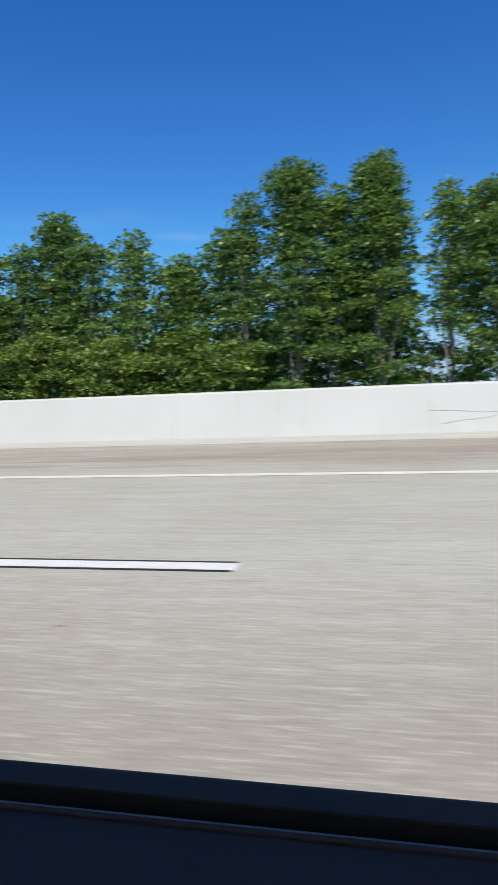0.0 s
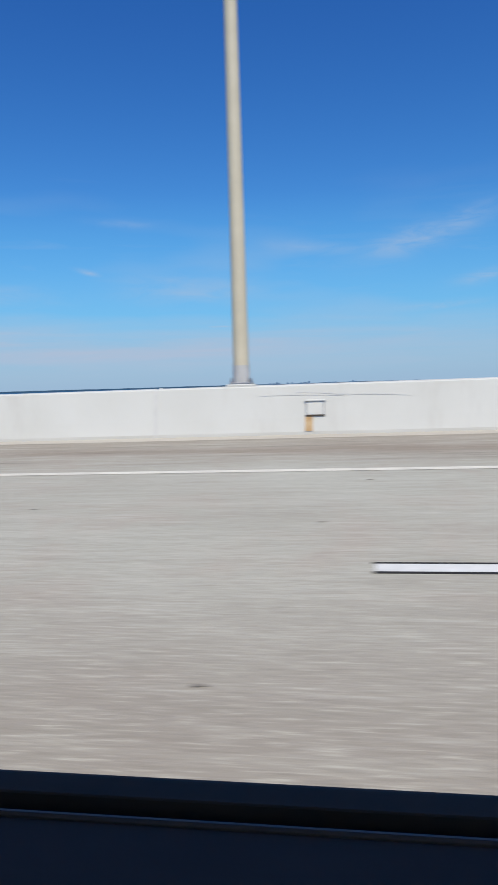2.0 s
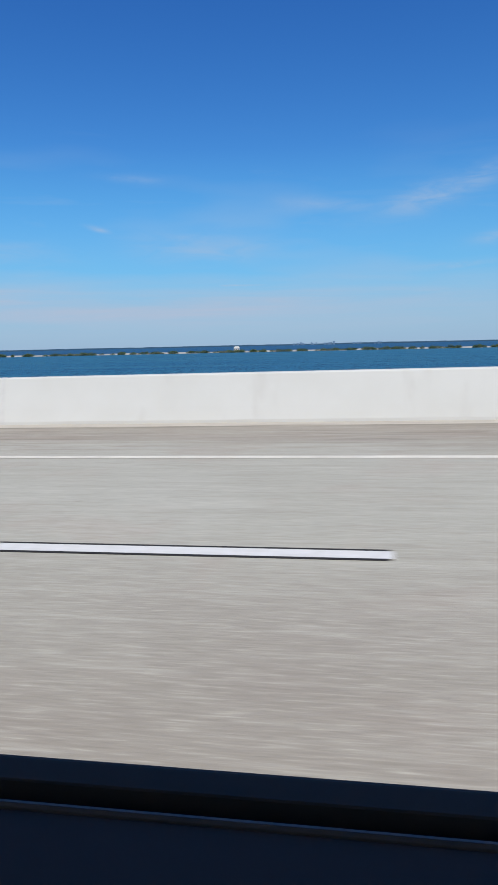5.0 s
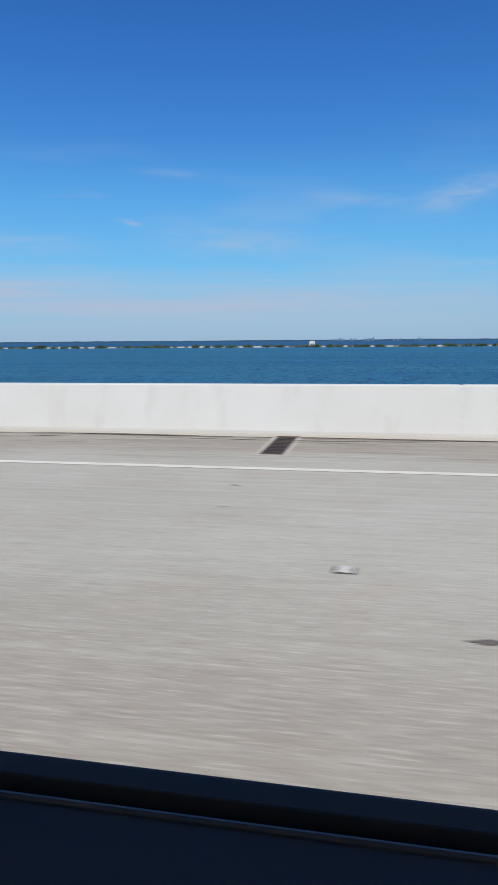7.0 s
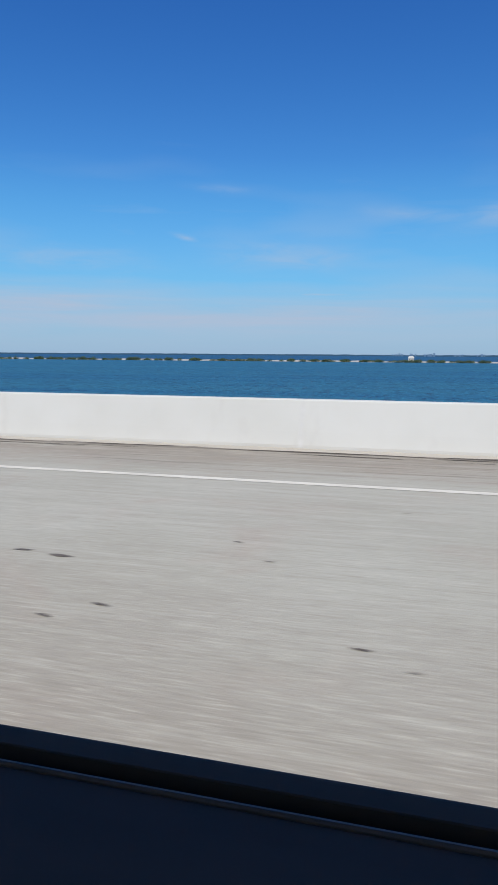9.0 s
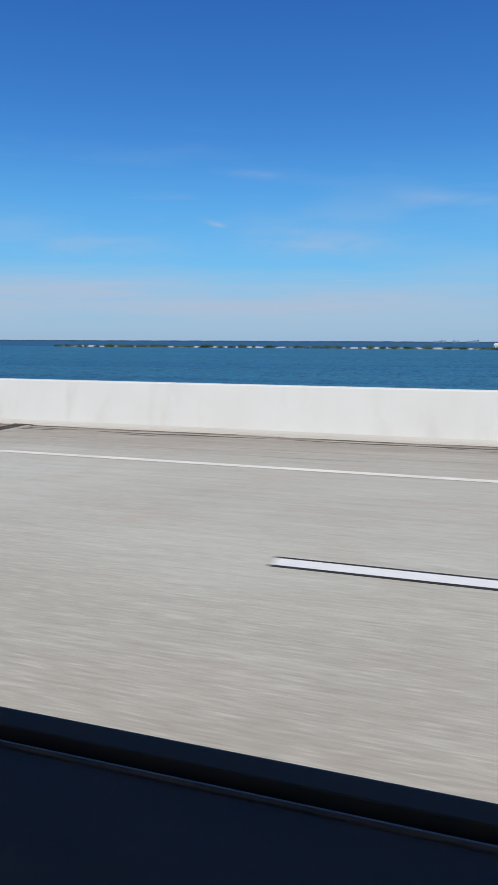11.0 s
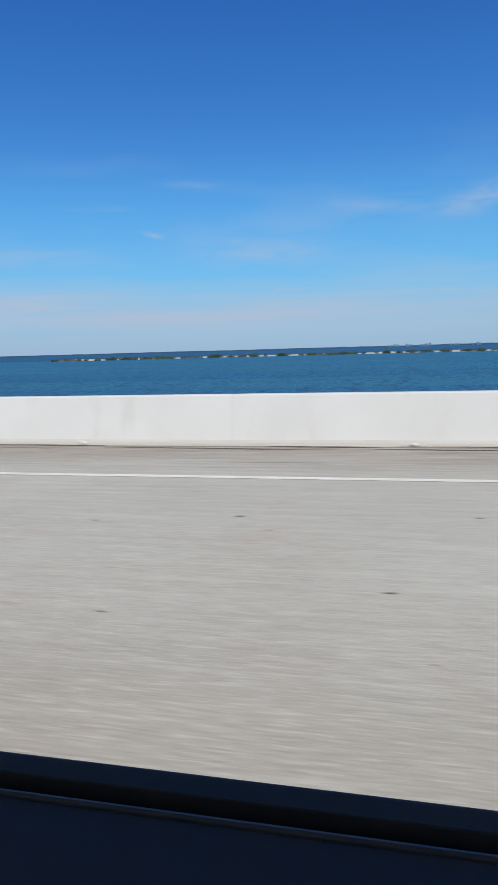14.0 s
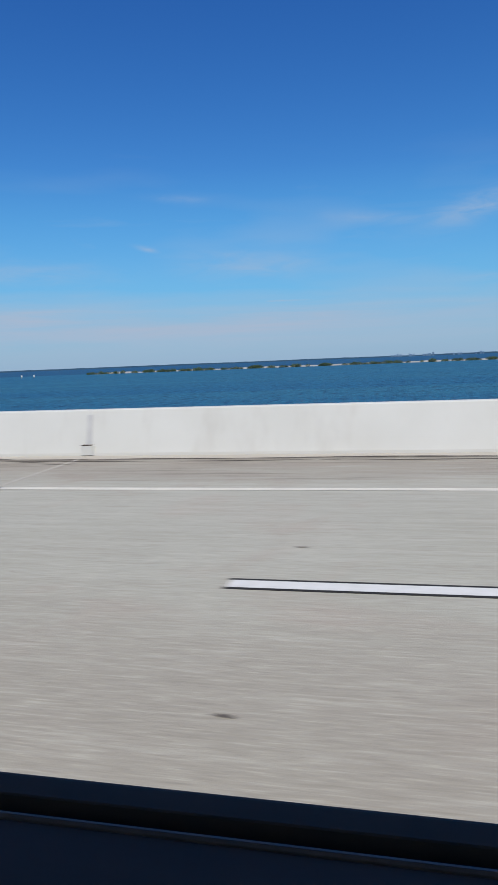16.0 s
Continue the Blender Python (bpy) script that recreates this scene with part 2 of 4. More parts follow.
def concrete_road():
    k = Mat("pale worn concrete", 0.85, spec=0.3)
    x, y = k.axis(0), k.axis(1)
    blotch = k.noise(0.35, 4, 0.55)
    grain = k.noise(26, 5, 0.75, k.place((0.55, 1, 1)))
    brushed = k.noise(1.0, 4, 0.7, k.place((4.6, 42.0, 1)))
    flecks = k.noise(1.0, 3, 0.6, k.place((1.5, 13.0, 1)), 0.3)
    pits = k.noise(75, 2, 0.6)
    c = k.mix(k.ramp(blotch, 0.35, 0.7), (0.452, 0.447, 0.380), (0.394, 0.386, 0.320))
    # broad uneven weathering from pour to pour, and long smears drawn out by the traffic
    broad = k.noise(0.11, 5, 0.6, k.place((0.8, 1.4, 1)), 0.8)
    c = k.mix(k.ramp(broad, 0.44, 0.64, 0, 0.5), c, (0.375, 0.350, 0.290))
    streaks = k.noise(1.0, 5, 0.6, k.place((0.25, 2.2, 1)))
    c = k.mix(k.ramp(streaks, 0.45, 0.75, 0, 0.40), c, (0.365, 0.350, 0.290))
    stain = k.noise(0.8, 5, 0.6, distort=0.6)
    c = k.mix(k.ramp(stain, 0.52, 0.70, 0, 0.55), c, (0.400, 0.345, 0.285))
    # the near lane turns a darker, warmer brown away from the lane stripes
    near_brown = k.math("MULTIPLY", k.ramp(y, 4.9, 2.6), k.ramp(k.noise(0.45, 4, 0.6), 0.3, 0.65, 0.5, 1.0))
    near_brown = k.math("MULTIPLY", near_brown, k.ramp(x, -170.0, -300.0, 0.95, 0.60))
    c = k.mix(near_brown, c, (0.285, 0.250, 0.212))
    # brown grime along the middle of the shoulder, heavy at first, thin later on
    wander = k.math("ADD", y, k.ramp(k.noise(0.5, 3), 0.3, 0.7, -0.25, 0.25))
    dirt = k.math("MULTIPLY", k.ramp(wander, EDGE_Y + 0.1, EDGE_Y + 1.5), k.ramp(wander, TOE_Y - 0.35, TOE_Y - 1.3))
    dirt = k.math("MULTIPLY", dirt, k.ramp(k.noise(0.9, 5, 0.6, k.place((0.3, 1.6, 1))), 0.3, 0.62, 0.25, 1.0))
    dirt = k.math("MULTIPLY", dirt, k.ramp(x, -170.0, -60.0, 0.62, 1.0))
    c = k.mix(dirt, c, (0.255, 0.208, 0.158))
    lines = k.noise(1.0, 4, 0.65, k.place((0.35, 9.0, 1)), 0.3)
    on_shoulder = k.ramp(y, EDGE_Y + 0.3, EDGE_Y + 0.9)
    c = k.mix(k.math("MULTIPLY", on_shoulder, k.ramp(lines, 0.54, 0.68, 0, 0.75)), c, (0.17, 0.140, 0.112))
    c = k.mix(k.math("MULTIPLY", on_shoulder, k.ramp(lines, 0.40, 0.28, 0, 0.5)), c, (0.58, 0.55, 0.48))
    damp = k.math("MULTIPLY", k.ramp(wander, TOE_Y - 1.5, TOE_Y - 0.7), k.ramp(x, -120.0, -165.0, 0.0, 1.0))
    damp = k.math("MULTIPLY", damp, k.ramp(k.noise(1.0, 6, 0.7, k.place((0.45, 3.2, 1)), 0.5), 0.44, 0.62, 0.0, 0.95))
    c = k.mix(damp, c, (0.165, 0.142, 0.112))
    film = k.math("MULTIPLY", k.ramp(y, TOE_Y - 2.2, TOE_Y - 0.6), k.ramp(k.noise(1.0, 5, 0.6, k.place((0.12, 0.7, 1)), 0.4), 0.34, 0.62, 0.15, 0.75))
    c = k.mix(film, c, (0.285, 0.245, 0.195))
    # dusty margin at the wall, and the broken black line of silt where it begins
    c = k.mix(k.ramp(y, TOE_Y - 0.40, TOE_Y - 0.36, 0.0, 0.8), c, (0.515, 0.475, 0.405))
    snake = k.math("ADD", y, k.ramp(k.noise(1.0, 4, 0.6, k.place((0.3, 0.01, 1))), 0.3, 0.7, -0.10, 0.10))
    rim = k.math("MULTIPLY", k.ramp(snake, TOE_Y - 0.56, TOE_Y - 0.47), k.ramp(snake, TOE_Y - 0.34, TOE_Y - 0.40))
    gutter = k.math("MULTIPLY", rim, k.ramp(k.noise(1.0, 4, 0.6, k.place((0.16, 0.6, 1))), 0.30, 0.47))
    gutter = k.math("MULTIPLY", gutter, k.ramp(x, -120.0, -160.0, 0.15, 0.55))
    c = k.mix(gutter, c, (0.045, 0.038, 0.032))
    crack = k.math("MULTIPLY", k.ramp(y, TOE_Y - 0.43, TOE_Y - 0.415), k.ramp(y, TOE_Y - 0.39, TOE_Y - 0.405))
    c = k.mix(k.math("MULTIPLY", crack, k.ramp(k.noise(0.7, 4), 0.35, 0.55, 0.1, 0.8)), c, (0.12, 0.10, 0.085))
    c = k.mix(k.ramp(flecks, 0.56, 0.74, 0.0, 0.32), c, (0.285, 0.262, 0.215))
    c = k.mix(k.ramp(flecks, 0.42, 0.26, 0.0, 0.26), c, (0.61, 0.595, 0.525))
    c = k.mix(k.ramp(grain, 0.35, 0.72, 0.0, 0.32), c, (0.26, 0.240, 0.210))
    smears = k.noise(1.0, 4, 0.6, k.place((0.6, 8.0, 1)), 0.2)
    c = k.mix(k.ramp(smears, 0.52, 0.70, 0.0, 0.22), c, (0.56, 0.55, 0.475))
    c = k.mix(k.ramp(smears, 0.48, 0.32, 0.0, 0.24), c, (0.29, 0.272, 0.225))
    worn = k.ramp(y, 7.0, 3.0, 0.65, 1.5)
    c = k.mix(k.math("MULTIPLY", worn, k.ramp(brushed, 0.50, 0.70, 0.0, 0.30)), c, (0.22, 0.200, 0.162))
    c = k.mix(k.math("MULTIPLY", worn, k.ramp(brushed, 0.46, 0.28, 0.0, 0.30)), c, (0.62, 0.60, 0.505))
    c = k.mix(k.ramp(pits, 0.66, 0.74, 0.0, 0.5), c, (0.12, 0.11, 0.10))
    return k.color(c).bump(grain, 0.5, 0.012).m


def white_concrete():
    k = Mat("white coated concrete", 0.75, spec=0.3)
    z = k.axis(2)
    cloud = k.noise(0.7, 5, 0.55)
    run = k.noise(2.2, 5, 0.6, k.place((1.0, 1.0, 0.12)))
    c = k.mix(k.ramp(cloud, 0.35, 0.7), (0.625, 0.622, 0.578), (0.58, 0.575, 0.527))
    c = k.mix(k.ramp(run, 0.56, 0.75, 0, 0.45), c, (0.47, 0.445, 0.40))
    c = k.mix(k.math("MULTIPLY", k.own(), 0.16), c, (0.49, 0.487, 0.46))
    return k.color(c).bump(k.noise(30, 4), 0.15, 0.004).m


def toe_concrete():
    k = Mat("dusty bare concrete toe", 0.9, spec=0.2)
    n = k.noise(1.5, 5, 0.6, k.place((0.4, 1, 1)))
    c = k.mix(k.ramp(n, 0.35, 0.7), (0.60, 0.595, 0.555), (0.545, 0.53, 0.48))
    return k.color(c).bump(k.noise(40, 4), 0.2, 0.004).m


def plain(name, a, b, rough=0.7, metal=0.0, scale=6.0, spec=0.4, bump=0.1):
    k = Mat(name, rough, metal, spec)
    f = k.noise(scale, 5, 0.6)
    c = k.mix(k.ramp(f, 0.3, 0.7), a, b)
    c = k.mix(k.math("MULTIPLY", k.own(), 0.12), c, b)
    return k.color(c).bump(k.noise(scale * 8, 3), bump, 0.003).m


def sea_water():
    k = Mat("blue bay water", 0.3, spec=0.0)
    chop = k.noise(0.9, 6, 0.68, k.place((0.42, 0.13, 1)), 0.3)
    fine = k.noise(1.0, 5, 0.7, k.place((0.75, 0.34, 1)))
    slick = k.noise(0.012, 5, 0.6, k.place((0.2, 2.6, 1)), 0.6)
    c = k.mix(k.ramp(slick, 0.35, 0.7), (0.014, 0.104, 0.215), (0.034, 0.160, 0.240))
    # darker and sky-bright wave faces, their reflections put into the base colour
    c = k.mix(k.ramp(chop, 0.48, 0.66, 0, 0.70), c, (0.004, 0.034, 0.098))
    c = k.mix(k.ramp(fine, 0.48, 0.34, 0, 0.8), c, (0.045, 0.205, 0.310))
    # a darker, even blue beyond the sand bar
    c = k.mix(k.ramp(k.axis(1), 850.0, 900.0), c, (0.016, 0.078, 0.165))
    bump = k.n.new("ShaderNodeBump")
    bump.inputs["Strength"].default_value, bump.inputs["Distance"].default_value = 0.9, 1.6
    k.l.new(k.math("ADD", chop, k.math("MULTIPLY", fine, 0.5)), bump.inputs["Height"])
    gloss = k.n.new("ShaderNodeBsdfGlossy")
    gloss.inputs["Roughness"].default_value = 0.22
    k.l.new(bump.outputs[0], gloss.inputs["Normal"])
    k.l.new(bump.outputs[0], k.b.inputs["Normal"])
    both = k.n.new("ShaderNodeMixShader")
    k.put(k.ramp(fine, 0.38, 0.66, 0.03, 0.32), both.inputs[0])
    k.l.new(k.b.outputs[0], both.inputs[1])
    k.l.new(gloss.outputs[0], both.inputs[2])
    k.l.new(both.outputs[0], k.n["Material Output"].inputs["Surface"])
    return k.color(c).m


def leaf_green(name, dark, light):
    k = Mat(name, 0.42, spec=0.5)
    r = k.island()
    c = k.mix(k.ramp(r, 0.0, 1.0), dark, light)
    c = k.mix(k.ramp(k.noise(1.3, 3, 0.6), 0.42, 0.62, 0.0, 0.55), c, (0.070, 0.155, 0.045))
    c = k.mix(k.ramp(r, 0.86, 1.0, 0.0, 0.7), c, (0.30, 0.33, 0.13))
    c = k.mix(k.ramp(k.own(), 0.0, 1.0, 0.0, 0.30), c, (0.050, 0.115, 0.032))
    k.b.inputs["Transmission Weight"].default_value = 0.0
    shine = k.n.new("ShaderNodeBsdfTranslucent")
    k.l.new(c, shine.inputs["Color"])
    mix = k.n.new("ShaderNodeMixShader")
    mix.inputs[0].default_value = 0.36
    k.l.new(k.b.outputs[0], mix.inputs[1])
    k.l.new(shine.outputs[0], mix.inputs[2])
    k.l.new(mix.outputs[0], k.n["Material Output"].inputs["Surface"])
    return k.color(c).m


M_ROAD, M_WALL, M_TOE, M_SEA, M_LEAF = concrete_road(), white_concrete(), toe_concrete(), sea_water(), leaf_green("glossy leaves", (0.092, 0.205, 0.050), (0.34, 0.47, 0.10))
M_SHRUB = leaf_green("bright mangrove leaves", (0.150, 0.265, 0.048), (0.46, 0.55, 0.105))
M_WHITE = plain("white road paint", (0.70, 0.70, 0.675), (0.60, 0.60, 0.565), 0.6, scale=9)
M_EDGE = plain("worn white road paint", (0.74, 0.71, 0.61), (0.58, 0.55, 0.47), 0.65, scale=3)
M_BLACK = plain("black contrast paint", (0.016, 0.016, 0.016), (0.036, 0.035, 0.033), 0.8, scale=9, spec=0.2)
M_SEAL = plain("dark rubber seal", (0.014, 0.015, 0.020), (0.068, 0.068, 0.074), 0.8, scale=2.2)
M_STRIP = plain("dull grey joint strip", (0.36, 0.36, 0.365), (0.29, 0.29, 0.295), 0.8, scale=6)
M_FILL = plain("grey joint filler", (0.62, 0.615, 0.585), (0.55, 0.545, 0.515), 0.9, scale=5)
M_PLATE = plain("pale coated plate", (0.52, 0.515, 0.50), (0.44, 0.435, 0.42), 0.7, scale=7)
M_STEEL = plain("galvanised steel", (0.42, 0.43, 0.44), (0.30, 0.30, 0.31), 0.5, 0.7, 12)
M_RUST = plain("rust stain", (0.42, 0.25, 0.11), (0.60, 0.46, 0.28), 0.9, scale=8)
M_SPOT = plain("dark worn spot", (0.085, 0.075, 0.066), (0.15, 0.13, 0.115), 0.9, scale=20)
M_CHIP = plain("shallow road chip", (0.19, 0.175, 0.15), (0.27, 0.25, 0.215), 0.9, scale=20)
M_GRATE = plain("rusty iron grate", (0.055, 0.042, 0.035), (0.10, 0.075, 0.06), 0.8, 0.3, 14)
M_POLE = plain("cream painted pole", (0.62, 0.555, 0.415), (0.53, 0.475, 0.35), 0.5, scale=2.5)
# near-black that puts the shade of openings into the base colour
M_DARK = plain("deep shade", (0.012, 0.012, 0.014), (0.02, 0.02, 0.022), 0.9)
M_BARK = plain("grey bark", (0.34, 0.31, 0.27), (0.20, 0.18, 0.15), 0.9, scale=9, bump=0.5)
M_SOIL = plain("sandy bank soil", (0.24, 0.20, 0.14), (0.12, 0.11, 0.06), 0.95, scale=0.8)
M_SAND = plain("pale beach sand", (0.40, 0.39, 0.36), (0.30, 0.285, 0.26), 0.95, scale=0.05)
M_DASH = plain("dark navy moulded plastic", (0.240, 0.142, 0.108), (0.200, 0.118, 0.090), 0.85, scale=30, spec=0.12)
M_RUBBER = plain("black window rubber", (0.265, 0.188, 0.142), (0.205, 0.146, 0.112), 0.6, scale=30)
M_TRIM = plain("grey felt weatherstrip", (0.44, 0.37, 0.33), (0.37, 0.31, 0.28), 0.9, scale=30)
M_SLATE = plain("weathered slate panel", (0.16, 0.19, 0.22), (0.11, 0.135, 0.16), 0.6, scale=8)
M_BUSH = plain("dark mangrove leaves", (0.030, 0.062, 0.026), (0.105, 0.145, 0.052), 0.7, scale=0.35)
M_SILT = plain("black gutter silt", (0.040, 0.034, 0.029), (0.10, 0.083, 0.067), 0.95, scale=4)
M_APRON = plain("mortar surround", (0.47, 0.44, 0.38), (0.38, 0.355, 0.305), 0.9, scale=8)
# for the unseen pieces over and behind the camera that shade the ledge
M_SCREEN = plain("grey unseen shade screen", (0.36, 0.34, 0.32), (0.30, 0.28, 0.265), 0.9, scale=20)
M_SMEAR = plain("rubber smear", (0.030, 0.030, 0.034), (0.085, 0.080, 0.075), 0.9, scale=5)
# distance haze is painted into the blue of the far wood and towers
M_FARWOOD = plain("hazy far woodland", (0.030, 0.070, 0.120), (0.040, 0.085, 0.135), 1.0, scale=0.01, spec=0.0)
M_TOWER = plain("hazy far walls", (0.105, 0.185, 0.285), (0.15, 0.235, 0.33), 1.0, scale=0.02, spec=0.0)
M_LENS = plain("clear marker lens", (0.70, 0.72, 0.72), (0.60, 0.62, 0.62), 0.3, scale=40)
M_MARKER = plain("pale ceramic marker", (0.62, 0.61, 0.56), (0.46, 0.45, 0.41), 0.5, scale=30)

# ---- geometry helpers ----
TILT_X = (-480, -205, -187, -173, -160, -153, -90, -76, -62, -49, -36, -20, 80)
TILT_S = (0.009, 0.009, 0.0105, 0.014, 0.018, 0.0218, 0.055, 0.061, 0.067, 0.0733, 0.0795, 0.08, 0.08)


def tilt(x):
    """Cross fall of the carriageway, as an angle: banked at first, then nearly level."""
    return math.atan(float(np.interp(x, TILT_X, TILT_S)))


def deck(x, y, z):
    """A place given along, across and above the carriageway."""
    a = tilt(x)
    return Vector((x, y * math.cos(a) - z * math.sin(a), y * math.sin(a) + z * math.cos(a)))


def deck_pose(x, y=0.0, z=0.0):
    a = tilt(x)
    return Matrix.Translation(deck(x, y, z)) @ Matrix.Rotation(a, 4, "X")


def deck_run(x, length, y=0.0):
    """A pose for a long flat thing that follows the twist of the deck."""
    rise = (deck(x + length, y, 0).z - deck(x, y, 0).z) / length
    return Matrix.Translation(deck(x, y, 0)) @ Matrix.Rotation(-math.atan(rise), 4, "Y") @ Matrix.Rotation(tilt(x + length / 2), 4, "X")


def mesh_of(name, verts, faces, mats, index=None, smooth=False):
    me = bpy.data.meshes.new(name)
    me.from_pydata([tuple(v) for v in verts], [], faces)
    for m in mats:
        me.materials.append(m)
    if index:
        me.polygons.foreach_set("material_index", index)
    if smooth:
        me.polygons.foreach_set("use_smooth", [True] * len(me.polygons))
    me.update()
    return me


def part(name, bm, material, parent=None, label=""):
    me = bpy.data.meshes.new(name)
    bm.to_mesh(me)
    bm.free()
    me.materials.append(material)
    ob = new(name, me)
    ob.parent = parent
    return tagged(ob, label)


def box(bm, x0, x1, y0, y1, z0, z1, bevel=0.0):
    r = bmesh.ops.create_cube(bm, size=1.0)["verts"]
    for v in r:
        v.co = ((x0 + x1) / 2 + v.co.x * (x1 - x0), (y0 + y1) / 2 + v.co.y * (y1 - y0), (z0 + z1) / 2 + v.co.z * (z1 - z0))
    if bevel:
        es = list({e for v in r for e in v.link_edges})
        bmesh.ops.bevel(bm, geom=es, offset=bevel, segments=1, affect="EDGES")
    return bm


def boxed(*a, bevel=0.0):
    return box(bmesh.new(), *a, bevel=bevel)


def tube(bm, p0, p1, r0, r1, sides=16, caps=True):
    p0, p1 = Vector(p0), Vector(p1)
    d = p1 - p0
    m = Matrix.Translation((p0 + p1) / 2) @ d.to_track_quat("Z", "Y").to_matrix().to_4x4()
    bmesh.ops.create_cone(bm, cap_ends=caps, segments=sides, radius1=r0, radius2=r1, depth=d.length, matrix=m)
    return bm


def smoothed(ob):
    for p in ob.data.polygons:
        p.use_smooth = True
    return ob


def sweep(name, profile, x0, x1, step, mats, index=None, closed=True):
    """A profile of (across, up) drawn along the carriageway."""
    n = max(1, round(abs(x1 - x0) / step))
    k = len(profile)
    verts, faces, idx = [], [], []
    for i in range(n + 1):
        x = x0 + (x1 - x0) * i / n
        verts += [deck(x, y, z) for y, z in profile]
    for i in range(n):
        for j in range(k if closed else k - 1):
            a, b = i * k + j, i * k + (j + 1) % k
            faces.append((a, b, b + k, a + k) if x1 < x0 else (a, a + k, b + k, b))
            idx.append(index[j] if index else 0)
    if closed:
        faces += [tuple(range(k)), tuple(range(n * k, n * k + k))]
        idx += [0, 0]
    me = mesh_of(name, verts, faces, mats, idx)
    bm = bmesh.new()
    bm.from_mesh(me)
    bmesh.ops.recalc_face_normals(bm, faces=bm.faces)
    bm.to_mesh(me)
    bm.free()
    return new(name, me)


# ---- the large structure ----
X_START, X_END = 32.0, -476.0
road = sweep("road", [(-7.5, 0), (0, 0), (LANE_Y, 0), (EDGE_Y, 0), (TOE_Y + 0.5, 0), (TOE_Y + 0.5, DECK_Z), (-7.5, DECK_Z)],
             X_START, X_END, 2.0, [M_ROAD])
tagged(road, "pale grey worn concrete bridge deck with brown shoulder grime", "road", kind="structure")
edge = sweep("edge_line", [(EDGE_Y - 0.075, 0.004), (EDGE_Y + 0.075, 0.004)], X_START, X_END, 2.0, [M_EDGE], closed=False)
tagged(edge, "continuous worn white painted edge line on the concrete", "road marking", kind="structure")

water_me = mesh_of("water", [(-4700, -900, SEA_Z), (4300, -900, SEA_Z), (4300, 4780, SEA_Z), (-4700, 4780, SEA_Z)], [(0, 1, 2, 3)], [M_SEA])
tagged(new("water", water_me), "rippled deep blue bay water reaching the far shore", "water", kind="structure")

# white safety barrier, cast in lengths with open joints
WIDE_JOINTS = (-3, 3, 9, 14, 20, 27, 33)
JOINT_K, JOINT_X = (-7, -3, 0, 1, 2, 3, 9, 14, 16, 20, 23, 27, 29, 33, 36), (33.3, -15.63, -52.25, -64.17, -76.4, -89.25, -161.85, -223.1, -247.7, -296.4, -333.3, -382.05, -406.72, -455.45, -492.1)


def joint_x(k):
    return float(np.interp(k, JOINT_K, JOINT_X))


PROFILE = [(0, 0.0), (0.004, 0.05), (0.060, 0.28), (0.198, 0.808), (0.213, 0.822), (0.445, 0.822), (0.46, 0.808), (0.46, DECK_Z), (0.02, DECK_Z)]
PROFILE = [(TOE_Y + y, z) for y, z in PROFILE]
barrier = new("barrier_wall")
tagged(barrier, "long white coated concrete bridge barrier with dusty toe", "barrier", kind="structure")
for k in range(-7, 35):
    a, b = joint_x(k), joint_x(k + 1)
    ga = gb = 0.035
    seg = sweep("barrier_segment", PROFILE, a - ga, b + gb, 3.0, [M_WALL, M_TOE], [1, 0, 0, 0, 0, 0, 0, 0, 0])
    seg.parent = barrier
    inner = [(y + (0.006 if i < 4 else (0 if i < 5 else -0.02)), z - (0.006 if 2 < i < 7 else 0)) for i, (y, z) in enumerate(PROFILE)]
    fill = sweep("joint_filler", inner, b + gb + 0.02, b - gb - 0.02, 1.0, [M_FILL])
    fill.parent = barrier

# ---- the car's own window ledge, along the whole drive ----
LEDGE_Y, LEDGE_Z = 0.40, 1.4289
car = new("car")
tagged(car, "dark interior door and window ledge of the car driven along", "car", kind="structure")
for name, prof, mat in (
        ("door_panel", [(0.3755, 1.4135), (0.372, 0.0), (0.30, 0.0), (0.22, 1.385), (0.25, 1.406)], M_DASH),
        ("weatherstrip", [(0.3758, 1.4150), (0.3768, 1.4172), (0.3785, 1.4172), (0.3795, 1.4155), (0.3795, 1.405), (0.3758, 1.405)], M_TRIM),
        # floor sheet of the groove, its shade painted in near-black
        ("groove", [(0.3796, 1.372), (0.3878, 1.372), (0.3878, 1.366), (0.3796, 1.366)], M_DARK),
        ("window_rubber", [(0.3880, 1.4215), (0.3887, 1.4228), (LEDGE_Y - 0.0015, LEDGE_Z - 0.0003), (LEDGE_Y, LEDGE_Z), (LEDGE_Y + 0.0012, LEDGE_Z - 0.0015), (LEDGE_Y + 0.012, 1.36), (0.3880, 1.36)], M_RUBBER),
        ("door_skin", [(0.42, 1.39), (0.50, 1.20), (0.52, 0.25), (0.374, 0.25), (0.374, 1.355)], M_DASH),
        # roof and far wall stay unseen, added to shade the ledge and bounce light
        ("roof", [(-0.74, 1.955), (-0.74, 1.985), (0.33, 1.985), (0.375, 1.955)], M_SCREEN),
        ("far_side", [(-0.74, 0.0), (-0.74, 1.953), (-0.705, 1.953), (-0.705, 0.0)], M_SCREEN)):
    piece = sweep(name, prof, 12.0, -458.0, 4.0, [mat])
    piece.parent = car

